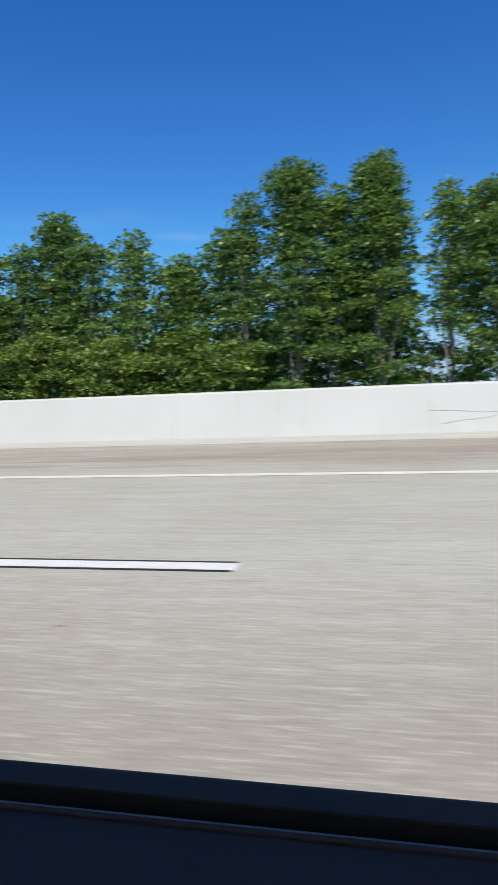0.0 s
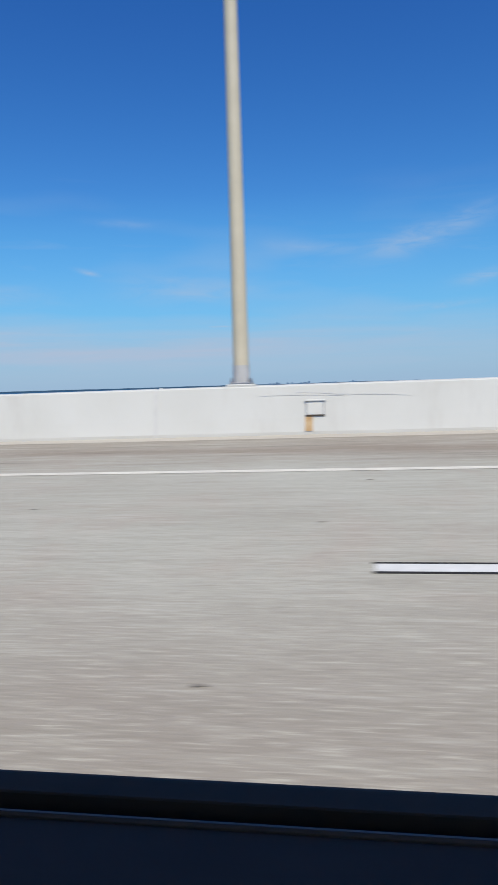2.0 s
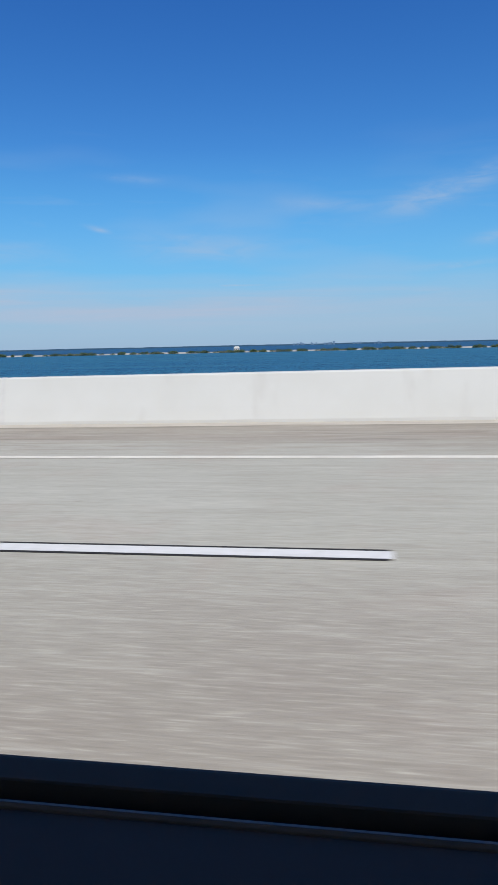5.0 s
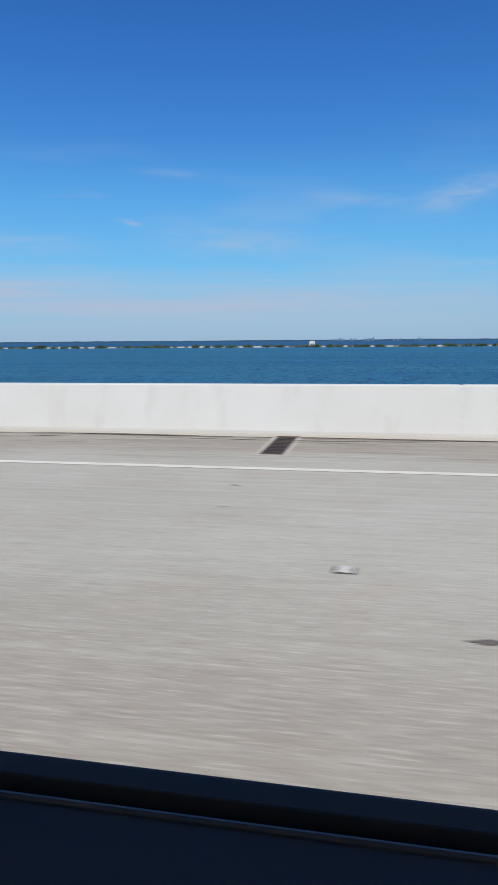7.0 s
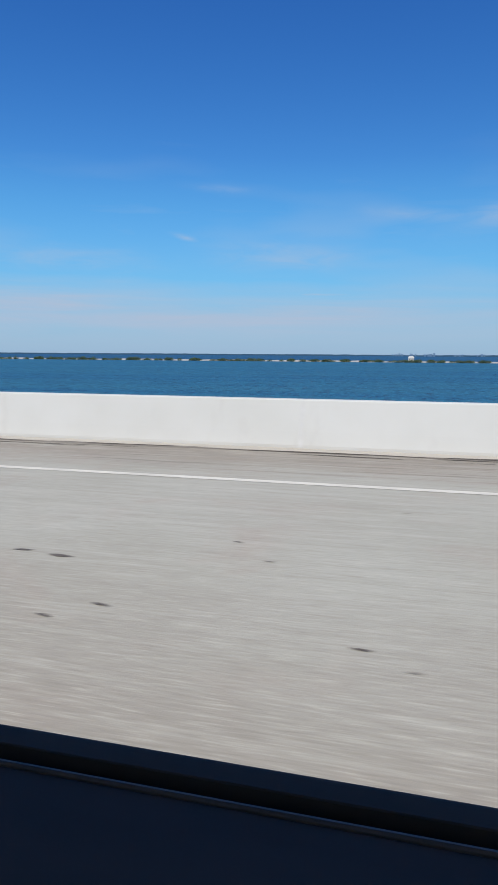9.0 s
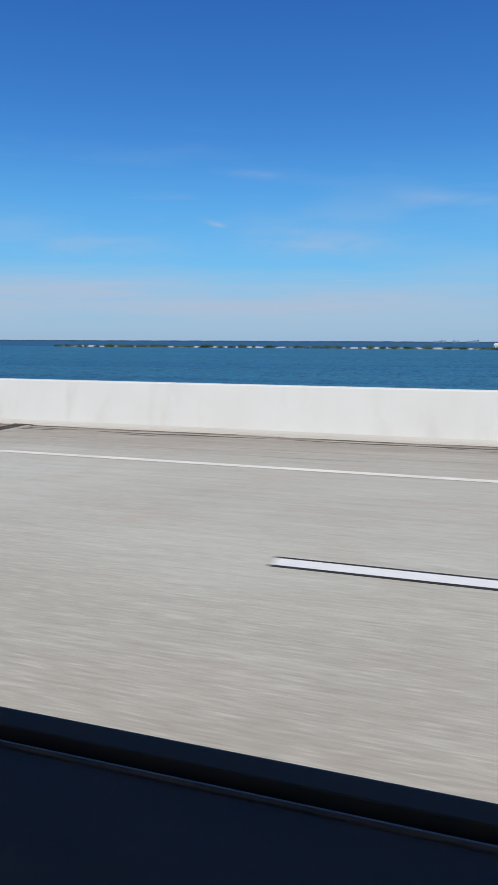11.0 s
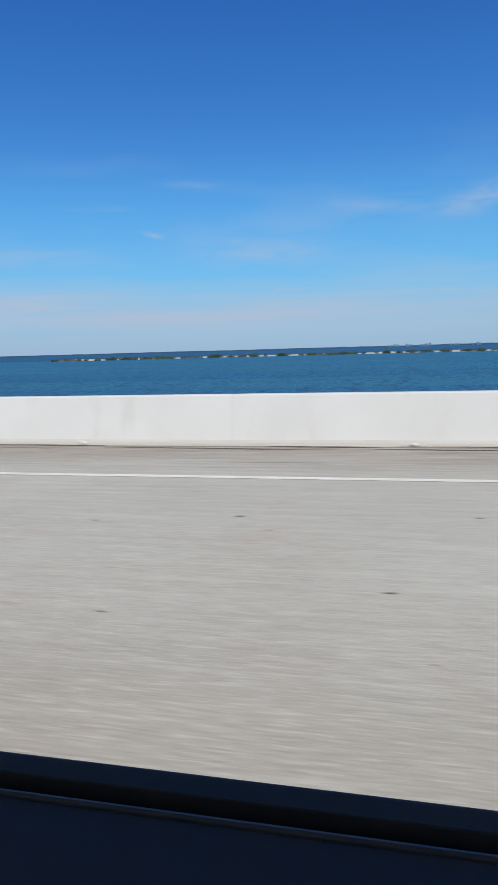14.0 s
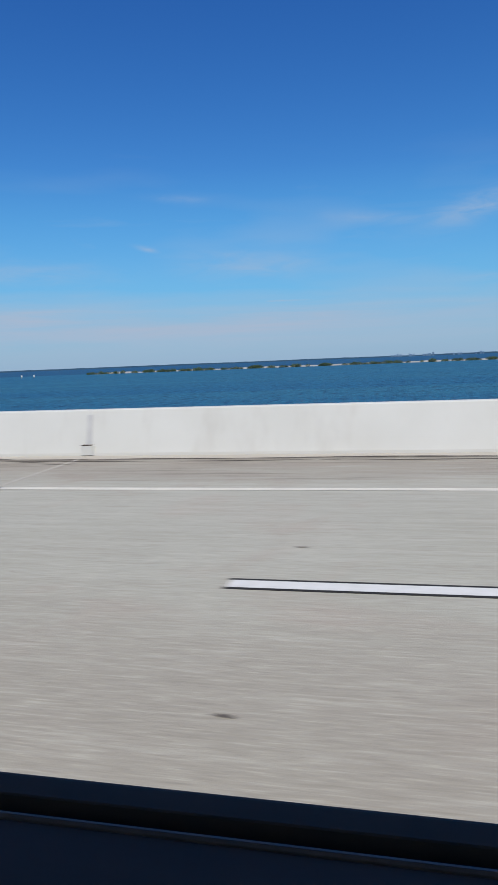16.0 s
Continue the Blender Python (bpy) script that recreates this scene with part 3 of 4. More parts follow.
# ---- road furniture ----
SCRAPES = ((-14.75, 0.62, -13.4, 0.46, 0.006), (-13.5, 0.64, -12.7, 0.46, 0.005), (-49.8, 0.70, -47.9, 0.60, 0.006), (-50.4, 0.66, -48.3, 0.63, 0.005),
           (4.7, 0.42, 5.8, 0.36, 0.008), (4.9, 0.20, 5.8, 0.31, 0.006), (-95.22, 0.62, -95.09, 0.62, 0.012), (-90.03, 0.60, -89.9, 0.60, 0.012),
           (-153.43, 0.45, -153.2, 0.44, 0.010), (-153.43, 0.37, -153.22, 0.36, 0.010), (-407.3, 0.33, -404.3, 0.36, 0.007), (-405.7, 0.36, -403.9, 0.30, 0.006))


def lane_stripe():
    """A ten-foot lane stripe: white bar between two dark contrast bars."""
    t = new("lane_stripe")
    part("white_bar", boxed(0, 3.048, -0.080, 0.080, 0, 0.005), M_WHITE, t)
    for y in (-0.118, 0.081):
        part("contrast_bar", boxed(-0.02, 3.03, y, y + 0.037, 0, 0.0045), M_BLACK, t, "black contrast edging")
    return tagged(t, "white lane stripe with black contrast edges on concrete", "lane stripe", "lane stripes", "structure")


def road_marker():
    """A raised pavement marker with sloped reflective faces."""
    t = new("road_marker")
    bm = boxed(-0.06, 0.06, -0.055, 0.055, 0, 0.022)
    for v in bm.verts:
        if v.co.z > 0.01:
            v.co.x *= 0.55
            v.co.y *= 0.85
    housing = part("housing", bm, M_MARKER, t)
    part("reflector", boxed(0.048, 0.056, -0.045, 0.045, 0.002, 0.012), M_LENS, housing, "clear reflective lens")
    part("adhesive_pad", boxed(-0.078, 0.078, -0.078, 0.066, 0, 0.004), M_SEAL, t, "dark bitumen pad")
    return tagged(t, "small raised pale road marker stuck between lane stripes", "road marker", "road markers")


def bare_pad():
    """A round bitumen pad whose marker has been torn off."""
    t = new("marker_pad")
    bm = bmesh.new()
    bmesh.ops.create_cone(bm, cap_ends=True, segments=20, radius1=0.075, radius2=0.062, depth=0.009, matrix=Matrix.Translation((0, 0, 0.0035)))
    rng = random.Random(5)
    for v in bm.verts:
        v.co.x *= rng.uniform(0.9, 1.1)
        v.co.y *= rng.uniform(0.85, 1.1)
    pad = part("bitumen_pad", bm, M_SEAL, t)
    part("broken_base", boxed(-0.04, 0.035, -0.03, 0.04, 0.006, 0.011), M_BLACK, pad, "dark broken marker base")
    return tagged(t, "dark bitumen pad remaining where a road marker broke off", "marker pad", "marker pads")


PERIOD = 12.192
WORN_OUT = (19, 20, 26, 27, 28, 29, 33, 34, 36)
TORN_OFF = {17: -4.62, 30: -4.56, 35: -3.69}
STRIPE_SHIFT = {5: 0.10, 7: -0.20, 15: 0.15, 16: 0.10, 28: -0.20, 29: -0.12, 32: 0.15}
MARKER_BACK = {1: 4.1, 2: 5.13, 31: 4.73, 16: 3.88}
stripe = lane_stripe()
stripe.matrix_basis = deck_run(0.0, 3.048, LANE_Y + 0.045)
marker = road_marker()
marker.matrix_basis = deck_pose(-4.49, LANE_Y + 0.10, 0.0)
pad = bare_pad()
pad.matrix_basis = deck_pose(-PERIOD * 17 + TORN_OFF[17], LANE_Y + 0.06)
for i in range(-1, 39):
    if i:
        copy_thing(stripe, deck_run(-PERIOD * i + STRIPE_SHIFT.get(i, 0.0), 3.048, LANE_Y + {-1: 0.045, 1: 0.045, 2: 0.02, 5: 0.03, 6: 0.03, 7: 0.06, 14: 0.03, 15: 0.03}.get(i, 0.0)))
        if i in TORN_OFF and i != 17:
            copy_thing(pad, deck_pose(-PERIOD * i + TORN_OFF[i], LANE_Y + 0.05))
        if i not in WORN_OUT and i not in TORN_OFF:
            copy_thing(marker, deck_pose(-PERIOD * i - MARKER_BACK.get(i, 4.94), LANE_Y + (-0.03 if i == 15 else 0.03 if i == 14 else 0.10 + 0.03 * math.sin(i * 2.3))))


def ragged_strip(half, y0, y1, seed):
    """A flat strip across the deck with slightly torn edges."""
    rng = random.Random(int(-seed * 10) % 9973)
    bm = bmesh.new()
    n = int((y1 - y0) / 0.16)
    rows = []
    for i in range(n + 1):
        y = y0 + (y1 - y0) * i / n
        shift = 0.005 * math.sin(y * 1.9 + seed)
        a, c = shift - half * rng.uniform(0.86, 1.08), shift + half * rng.uniform(0.86, 1.08)
        rows.append((bm.verts.new((a, y, 0.005)), bm.verts.new((c, y, 0.005)), bm.verts.new((c, y, -0.02)), bm.verts.new((a, y, -0.02))))
    for p, q in zip(rows, rows[1:]):
        for j in range(4):
            bm.faces.new((p[j], p[(j + 1) % 4], q[(j + 1) % 4], q[j]))
    bmesh.ops.recalc_face_normals(bm, faces=bm.faces)
    return bm


def expansion_joint(x, full=False):
    """Deck joint across the lanes, with a cover plate up the barrier."""
    t = new("expansion_joint")
    t.matrix_basis = deck_pose(x)
    part("seal", ragged_strip(0.082, -7.3, EDGE_Y + 0.10, x), M_SEAL, t, "dark rubber joint seal")
    part("packed_dirt", boxed(-0.035, 0.035, EDGE_Y + 0.10, TOE_Y - 0.02, 0, 0.004), M_APRON, t, "dirt packed into the shoulder joint")
    for s in (-0.115, 0.10):
        part("nosing", boxed(s, s + 0.015, -7.3, EDGE_Y + 0.10, 0, 0.0045), M_STEEL, t, "worn steel edge rail")
    bm = bmesh.new()
    vs = []
    for px in (-0.055, 0.055):
        vs.append([bm.verts.new((px, TOE_Y + y, z)) for y, z in ((-0.012, 0.0), (-0.008, 0.05), (0.051, 0.285), (0.170, 0.74) if not full else (0.186, 0.80))])
    for i in range(3):
        bm.faces.new((vs[0][i], vs[1][i], vs[1][i + 1], vs[0][i + 1]))
    r = bmesh.ops.extrude_face_region(bm, geom=bm.faces[:])
    for v in [g for g in r["geom"] if isinstance(g, bmesh.types.BMVert)]:
        v.co.y += 0.012
    bmesh.ops.recalc_face_normals(bm, faces=bm.faces)
    part("cover_plate", bm, M_FILL if x > -30 else M_STRIP if full else M_PLATE, t, "grey steel plate bent over the barrier joint")
    if full:
        return tagged(t, "dark deck expansion joint with steel barrier plate", "expansion joint", "expansion joints", "structure")
    part("toe_plate", boxed(-0.13, 0.10, TOE_Y - 0.035, TOE_Y + 0.04, 0.012, 0.19, bevel=0.006), M_WALL, t, "white toe housing")
    # solid dark strip that draws the housing's foot shadow
    part("toe_shadow_gap", boxed(-0.125, 0.095, TOE_Y - 0.030, TOE_Y + 0.02, 0.0, 0.0115), M_GRATE, t, "dark strip painted as the shadow under the housing")
    part("lip", boxed(-0.12, 0.07, TOE_Y - 0.034, TOE_Y + 0.04, 0.191, 0.204), M_GRATE, t, "dark plate lip")
    return tagged(t, "dark deck expansion joint with steel barrier plate", "expansion joint", "expansion joints", "structure")


for k in WIDE_JOINTS:
    expansion_joint(joint_x(k), full=k < 4)


def drain(x):
    """A grated scupper let into the shoulder."""
    t = new("drain_grate")
    t.matrix_basis = deck_pose(x, 10.33)
    for a in ((-0.23, -0.165, -0.84, 0.84), (0.165, 0.23, -0.84, 0.84), (-0.23, 0.23, -0.90, -0.84)):
        part("apron", boxed(*a, 0, 0.005), M_APRON, t, "pale mortar surround")
    # no hollow here: thin black sheets carry the shade of inlet and pit
    part("inlet", boxed(-0.21, 0.21, 0.845, 0.905, 0, 0.006), M_DARK, t, "flat dark sheet painted as inlet shade")
    part("pit", boxed(-0.135, 0.135, -0.80, 0.80, 0.0, 0.0045), M_DARK, t, "flat dark sheet painted as pit shade")
    for a in ((-0.165, 0.165, -0.84, -0.80), (-0.165, 0.165, 0.80, 0.84), (-0.165, -0.135, -0.80, 0.80), (0.135, 0.165, -0.80, 0.80)):
        part("frame_bar", boxed(*a, 0, 0.012), M_GRATE, t)
    for i in range(12):
        y = -0.77 + i * 0.132
        part("grate_bar", boxed(-0.134, 0.134, y, y + 0.045, 0.003, 0.010), M_GRATE, t)
    return tagged(t, "rusty iron drain grate set in the concrete shoulder", "drain", "drain grates", "structure")


first_drain = drain(-189.14)
for k in range(1, 12):
    copy_thing(first_drain, deck_pose(-189.14 - 24.50 * k, 10.33))


def light_pole(x, lean=0.0):
    """A tapered street lighting column on its pad behind the barrier."""
    t = new("light_pole")
    t.matrix_basis = Matrix.Translation(deck(x, 11.92, 0.822)) @ Matrix.Rotation(radians(-lean), 4, "Y")
    part("pad", boxed(-0.24, 0.24, -0.19, 0.24, -0.45, 0.035, bevel=0.012), M_WALL, t, "white mortar pad")
    base = part("base_plate", boxed(-0.19, 0.19, -0.17, 0.17, 0.036, 0.066, bevel=0.006), M_STEEL, t)
    for bx in (-0.155, 0.155):
        for by in (-0.135, 0.135):
            bm = tube(bmesh.new(), (bx, by, 0.05), (bx, by, 0.14), 0.016, 0.016, 6)
            tube(bm, (bx, by, 0.066), (bx, by, 0.092), 0.030, 0.030, 6)
            part("anchor_bolt", bm, M_STEEL, base)
    smoothed(part("collar", tube(bmesh.new(), (0, 0, 0.066), (0, 0, 0.36), 0.150, 0.146, 24, caps=False), M_PLATE, t, "grey aluminium shoe collar"))
    shaft = part("shaft", tube(bmesh.new(), (0, 0, 0.35), (0, 0, 11.5), 0.137, 0.090, 28, caps=False), M_POLE, t)
    smoothed(shaft)
    part("band", tube(bmesh.new(), (0, 0, 6.44), (0, 0, 6.48), 0.116, 0.116, 24), M_WHITE, shaft, "pale clamp band")
    bm = bmesh.new()
    pts = [(0, 0, 11.4), (0, -0.5, 11.85), (0, -1.4, 12.1), (0, -2.6, 12.15)]
    for a, b in zip(pts, pts[1:]):
        tube(bm, a, b, 0.055, 0.05, 10)
    arm = part("arm", bm, M_POLE, t)
    bm = boxed(-0.16, 0.16, -3.3, -2.5, 12.08, 12.24, bevel=0.04)
    part("lamp_head", bm, M_STEEL, arm, "grey lamp head")
    return tagged(t, "cream tapered street lighting column bolted behind the barrier", "light pole", "light poles")


POLE_X = (-50.76, -111.6, -172.58, -233.84, -294.9, -355.98, -417.40)
for x, lean in zip(POLE_X, (0.0, 0.3, 0.7, 0.85, 0.4, 0.0, 0.2)):
    light_pole(x, lean)


def cable_box(x, state):
    """A small access box in the barrier's face."""
    t = new("access_box")
    a = tilt(x)
    lean = math.atan(0.261)
    t.matrix_basis = deck_pose(x, TOE_Y + 0.060 + 0.165 * 0.261 - 0.004, 0.445) @ Matrix.Rotation(-lean, 4, "X")
    part("hood", boxed(-0.175, 0.175, -0.035, 0.01, 0.105, 0.128, bevel=0.004), M_FILL if state != "open" else M_STEEL, t, "thin projecting hood")
    for s in (-0.155, 0.14):
        part("jamb", boxed(s, s + 0.015, -0.014, 0.01, -0.125, 0.105), M_FILL if state in ("plain", "open") else M_STEEL, t)
    part("cill", boxed(-0.165, 0.165, -0.022, 0.01, -0.140, -0.125), M_FILL if state != "rusty" else M_GRATE, t)
    if state == "open":
        # flush black plate, the shade of the opening put into its colour
        part("recess", boxed(-0.14, 0.14, -0.004, 0.01, -0.125, 0.085), M_DARK, t, "flat dark sheet painted as recess shade")
        part("wiring", boxed(-0.05, 0.07, -0.012, -0.004, -0.06, 0.03, bevel=0.004), M_SLATE, t, "grey fittings inside")
    else:
        part("cover", boxed(-0.14, 0.14, -0.010, 0.01, -0.125, 0.105, bevel=0.003), M_WALL if state != "grey" else M_STEEL, t, "flat cover plate")
    word = {"open": "small open wiring recess in the white barrier", "rusty": "small covered access box in the barrier above a rust run",
            "grey": "small grey covered access box in the white barrier", "plain": "small white covered access box in the barrier"}[state]
    return tagged(t, word, "access box", "access boxes")


for x, state in ((-49.48, "rusty"), (-110.4, "plain"), (-171.2, "plain"), (-232.04, "open"), (-293.4, "grey"), (-354.30, "plain"), (-415.6, "grey")):
    cable_box(x, state)


def rust_run(x):
    bm = bmesh.new()
    rng = random.Random(5)
    pts = []
    for i in range(9):
        px = -0.17 + 0.13 * i / 8
        pts.append((px, 0.31, px + rng.uniform(-0.004, 0.004), rng.uniform(0.05, 0.2)))
    top = [bm.verts.new((p[0], TOE_Y + 0.062, p[1])) for p in pts]
    mid = [bm.verts.new((p[2], TOE_Y + 0.027, 0.17)) for p in pts]
    low_edge = [bm.verts.new((p[2], TOE_Y - 0.004, 0.06)) for p in pts]
    for r0, r1 in ((top, mid), (mid, low_edge)):
        for i in range(8):
            bm.faces.new((r0[i], r1[i], r1[i + 1], r0[i + 1]))
    ob = part("rust_stain", bm, M_RUST)
    ob.matrix_basis = deck_pose(x)
    return tagged(ob, "orange rust run down the white barrier face", "stain", kind="structure")


rust_run(-49.48)


def delineator(x):
    """A narrow roadside panel on a pale post behind the barrier."""
    t = new("marker_sign")
    t.matrix_basis = deck_pose(x, 11.99)
    post = part("post", boxed(-0.045, 0.045, -0.03, 0.03, -0.3, 2.60, bevel=0.006), M_LENS, t, "pale metal post")
    part("panel", boxed(-0.052, 0.052, -0.046, -0.032, 1.93, 2.60, bevel=0.004), M_SLATE, t, "dark grey reflector panel")
    part("bracket", boxed(-0.058, 0.058, -0.05, 0.04, 1.90, 1.93), M_GRATE, post, "dark clamp")
    part("foot", boxed(-0.08, 0.08, -0.05, 0.05, -0.32, -0.22), M_STEEL, post)
    return tagged(t, "narrow dark grey roadside panel on a pale post", "sign")


delineator(-157.57)


def painted_cross():
    t = new("painted_cross")
    t.matrix_basis = deck_pose(-158.0)
    for (xa, ya), (xb, yb) in (((-1.19, 9.25), (0.90, 10.30)), ((-0.46, 10.34), (0.83, 9.06))):
        d = Vector((xb - xa, yb - ya, 0))
        m = Matrix.Translation(((xa + xb) / 2, (ya + yb) / 2, 0)) @ Matrix.Rotation(math.atan2(d.y, d.x), 4, "Z")
        bm = boxed(-d.length / 2, d.length / 2, -0.08, 0.08, 0, 0.004 if ya < 10 else 0.005)
        bm.transform(m)
        part("paint_bar", bm, M_EDGE, t)
    return tagged(t, "white cross painted on the concrete shoulder", "road marking", kind="structure")


painted_cross()



def scrape(x0, z0, x1, z1, w):
    """A thin scuff on the barrier's face."""
    bm = bmesh.new()
    rows = []
    for i in range(6):
        u = i / 5
        x, z = x0 + (x1 - x0) * u, z0 + (z1 - z0) * u + 0.008 * math.sin(u * 9 + x0)
        y = TOE_Y + 0.060 + (z - 0.28) * 0.261 - 0.006
        h = w * (0.35 + 0.65 * math.sin(math.pi * (0.1 + 0.8 * u)))
        rows.append((bm.verts.new(deck(x, y, z - h)), bm.verts.new(deck(x, y + h * 0.4, z + h))))
    for a, b in zip(rows, rows[1:]):
        bm.faces.new((a[0], b[0], b[1], a[1]))
    return tagged(part("scuff", bm, M_FILL), "thin grey scuff scraped along the white barrier", "scuff", "barrier scuffs", "structure")


for a in SCRAPES:
    scrape(*a)

# small worn spots, tar drips and bits of debris on the lanes
SPOTS = ((-78.48, 5.06, .30), (-76.36, 5.8, .16), (-248.4, 4.89, .30), (-247.83, 3.72, .16), (-247.56, 3.99, .16), (-245.8, 3.76, .14),
         (-247.1, 5.68, .12), (-378.56, 6.06, .17), (-378.7, 5.21, .16), (-377.36, 4.52, .15), (-376.4, 4.18, .15), (-393.0, 6.5, .15),
         (-391.45, 4.57, .14), (-230.84, 3.69, .24), (-230.57, 3.08, .16), (-36.96, 4.3, .16), (-62.62, 3.83, .16), (-406.3, 4.81, .28),
         (-450.64, 2.99, .16), (-334.61, 4.96, .20), (-186.95, 3.79, .32), (-437.76, 3.83, .16), (-248.8, 4.95, .2), (-334.0, 4.9, .2), (-321.9, 4.95, .2), (-419.5, 4.95, .22), (-431.6, 4.9, .22))

# shallow chips and drips, smaller than the spots
CHIPS_EAST = ((-8.8, 3.26, 0.16), (-9.9, 2.91, 0.14), (-10.0, 5.89, 0.10), (-11.5, 4.02, 0.20), (-12.1, 7.86, 0.10), (-20.7, 10.19, 0.20), (-21.9, 10.85, 0.20), (-23.8, 7.39, 0.10),
         (-36.6, 2.86, 0.10), (-48.7, 7.87, 0.12), (-49.2, 6.09, 0.12), (-49.7, 3.12, 0.13), (-52.2, 6.61, 0.12), (-75.3, 4.01, 0.14), (-76.2, 5.12, 0.10), (-76.5, 4.07, 0.10),
         (-77.0, 3.96, 0.10), (-173.4, 6.58, 0.14), (-173.8, 6.88, 0.12), (-174.6, 6.20, 0.10), (-174.7, 3.74, 0.10), (-189.1, 6.49, 0.10), (-189.2, 7.47, 0.14), (-202.3, 3.05, 0.16),
         (-203.0, 2.81, 0.10), (-204.1, 8.05, 0.14), (-204.8, 5.05, 0.12))
CHIPS_WEST = ((-217.5, 4.17, 0.10), (-218.6, 4.17, 0.10), (-218.7, 5.86, 0.10), (-230.4, 6.18, 0.10), (-230.4, 5.38, 0.14), (-230.6, 6.38, 0.12), (-232.8, 5.14, 0.14), (-233.1, 4.44, 0.14),
         (-233.5, 6.08, 0.12), (-233.5, 5.88, 0.12), (-245.5, 3.55, 0.12), (-245.7, 7.19, 0.10), (-246.7, 5.21, 0.12), (-318.9, 3.34, 0.12), (-319.7, 4.14, 0.13), (-321.7, 4.80, 0.18),
         (-348.9, 5.11, 0.12), (-350.0, 5.60, 0.10), (-379.4, 6.08, 0.12), (-390.7, 6.69, 0.12), (-392.6, 6.02, 0.10), (-393.3, 3.97, 0.10), (-394.4, 6.18, 0.10), (-420.5, 5.00, 0.10),
         (-421.0, 5.54, 0.16), (-421.5, 4.78, 0.14), (-423.7, 8.08, 0.12), (-450.7, 5.88, 0.14))


def patch_mesh(rng, n=14):
    """A ragged spot of two or three flecks."""
    bm = bmesh.new()
    for k in range(rng.choice((1, 2, 2, 3))):
        cx, cy, f = rng.uniform(-0.35, 0.35) * (k > 0), rng.uniform(-0.16, 0.16) * (k > 0), 1.0 if k == 0 else rng.uniform(0.3, 0.7)
        ring = []
        for i in range(n):
            a = 2 * math.pi * i / n
            r = rng.uniform(0.4, 1.0) * f
            ring.append(bm.verts.new((cx + 0.5 * r * math.cos(a), cy + 0.15 * r * math.sin(a), 0.0045 + 0.0002 * k)))
        bm.faces.new(ring)
    return bm


def scatter(name, places, material, seed):
    """Flat flecks strewn over the carriageway, joined into one mesh."""
    rng = random.Random(seed)
    bm = bmesh.new()
    for x, y, s in places:
        m = deck_pose(x, y) @ Matrix.Rotation(rng.uniform(-0.15, 0.15), 4, "Z") @ Matrix.Scale(s, 4, (1, 0, 0)) @ Matrix.Scale(s, 4, (0, 1, 0))
        one = patch_mesh(rng)
        one.transform(m)
        tmp = bpy.data.meshes.new("tmp")
        one.to_mesh(tmp)
        one.free()
        bm.from_mesh(tmp)
        bpy.data.meshes.remove(tmp)
    return part(name, bm, material)


rng = random.Random(11)
strewn = [(rng.uniform(8, -458), rng.choice((rng.uniform(3.4, 8.2), rng.uniform(8.9, 11.2))), rng.uniform(0.03, 0.08)) for _ in range(240)]
tagged(scatter("road_spots", SPOTS, M_SPOT, 11), "scattered small dark tar spots on the concrete", "spots", kind="stuff")
tagged(scatter("road_chips", [*CHIPS_EAST, *CHIPS_WEST, *strewn], M_CHIP, 12), "shallow grey chips and drips in the concrete", "chips", kind="stuff")


def skid():
    """Parallel smears of rubber with ragged, fading starts."""
    bm = bmesh.new()
    rng = random.Random(3)
    lanes = 9
    for s in range(lanes):
        off = (s / (lanes - 1) - 0.5)
        u = rng.uniform(0.0, 0.38)
        while u < 1.0:
            end = min(1.0 + rng.uniform(-0.05, 0.06), u + rng.uniform(0.12, 0.5) + (0.4 if u > 0.45 else 0.0))
            rows = []
            for i in range(5):
                v = u + (end - u) * i / 4
                x, y = -334.55 + 1.08 * v, 5.44 - 0.60 * v
                h = 0.012 * (0.5 + 0.6 * math.sin(math.pi * (0.15 + 0.7 * i / 4))) * (0.7 + 0.6 * v)
                y += off * (0.10 + 0.13 * v)
                rows.append((bm.verts.new(deck(x, y - h, 0.0045)), bm.verts.new(deck(x, y + h, 0.0045))))
            for p, q in zip(rows, rows[1:]):
                bm.faces.new((p[0], q[0], q[1], p[1]))
            u = end + rng.uniform(0.01, 0.09)
    return part("rubber_mark", bm, M_SMEAR)


tagged(skid(), "dark smeared rubber mark on the pale concrete lane", "stain", kind="structure")



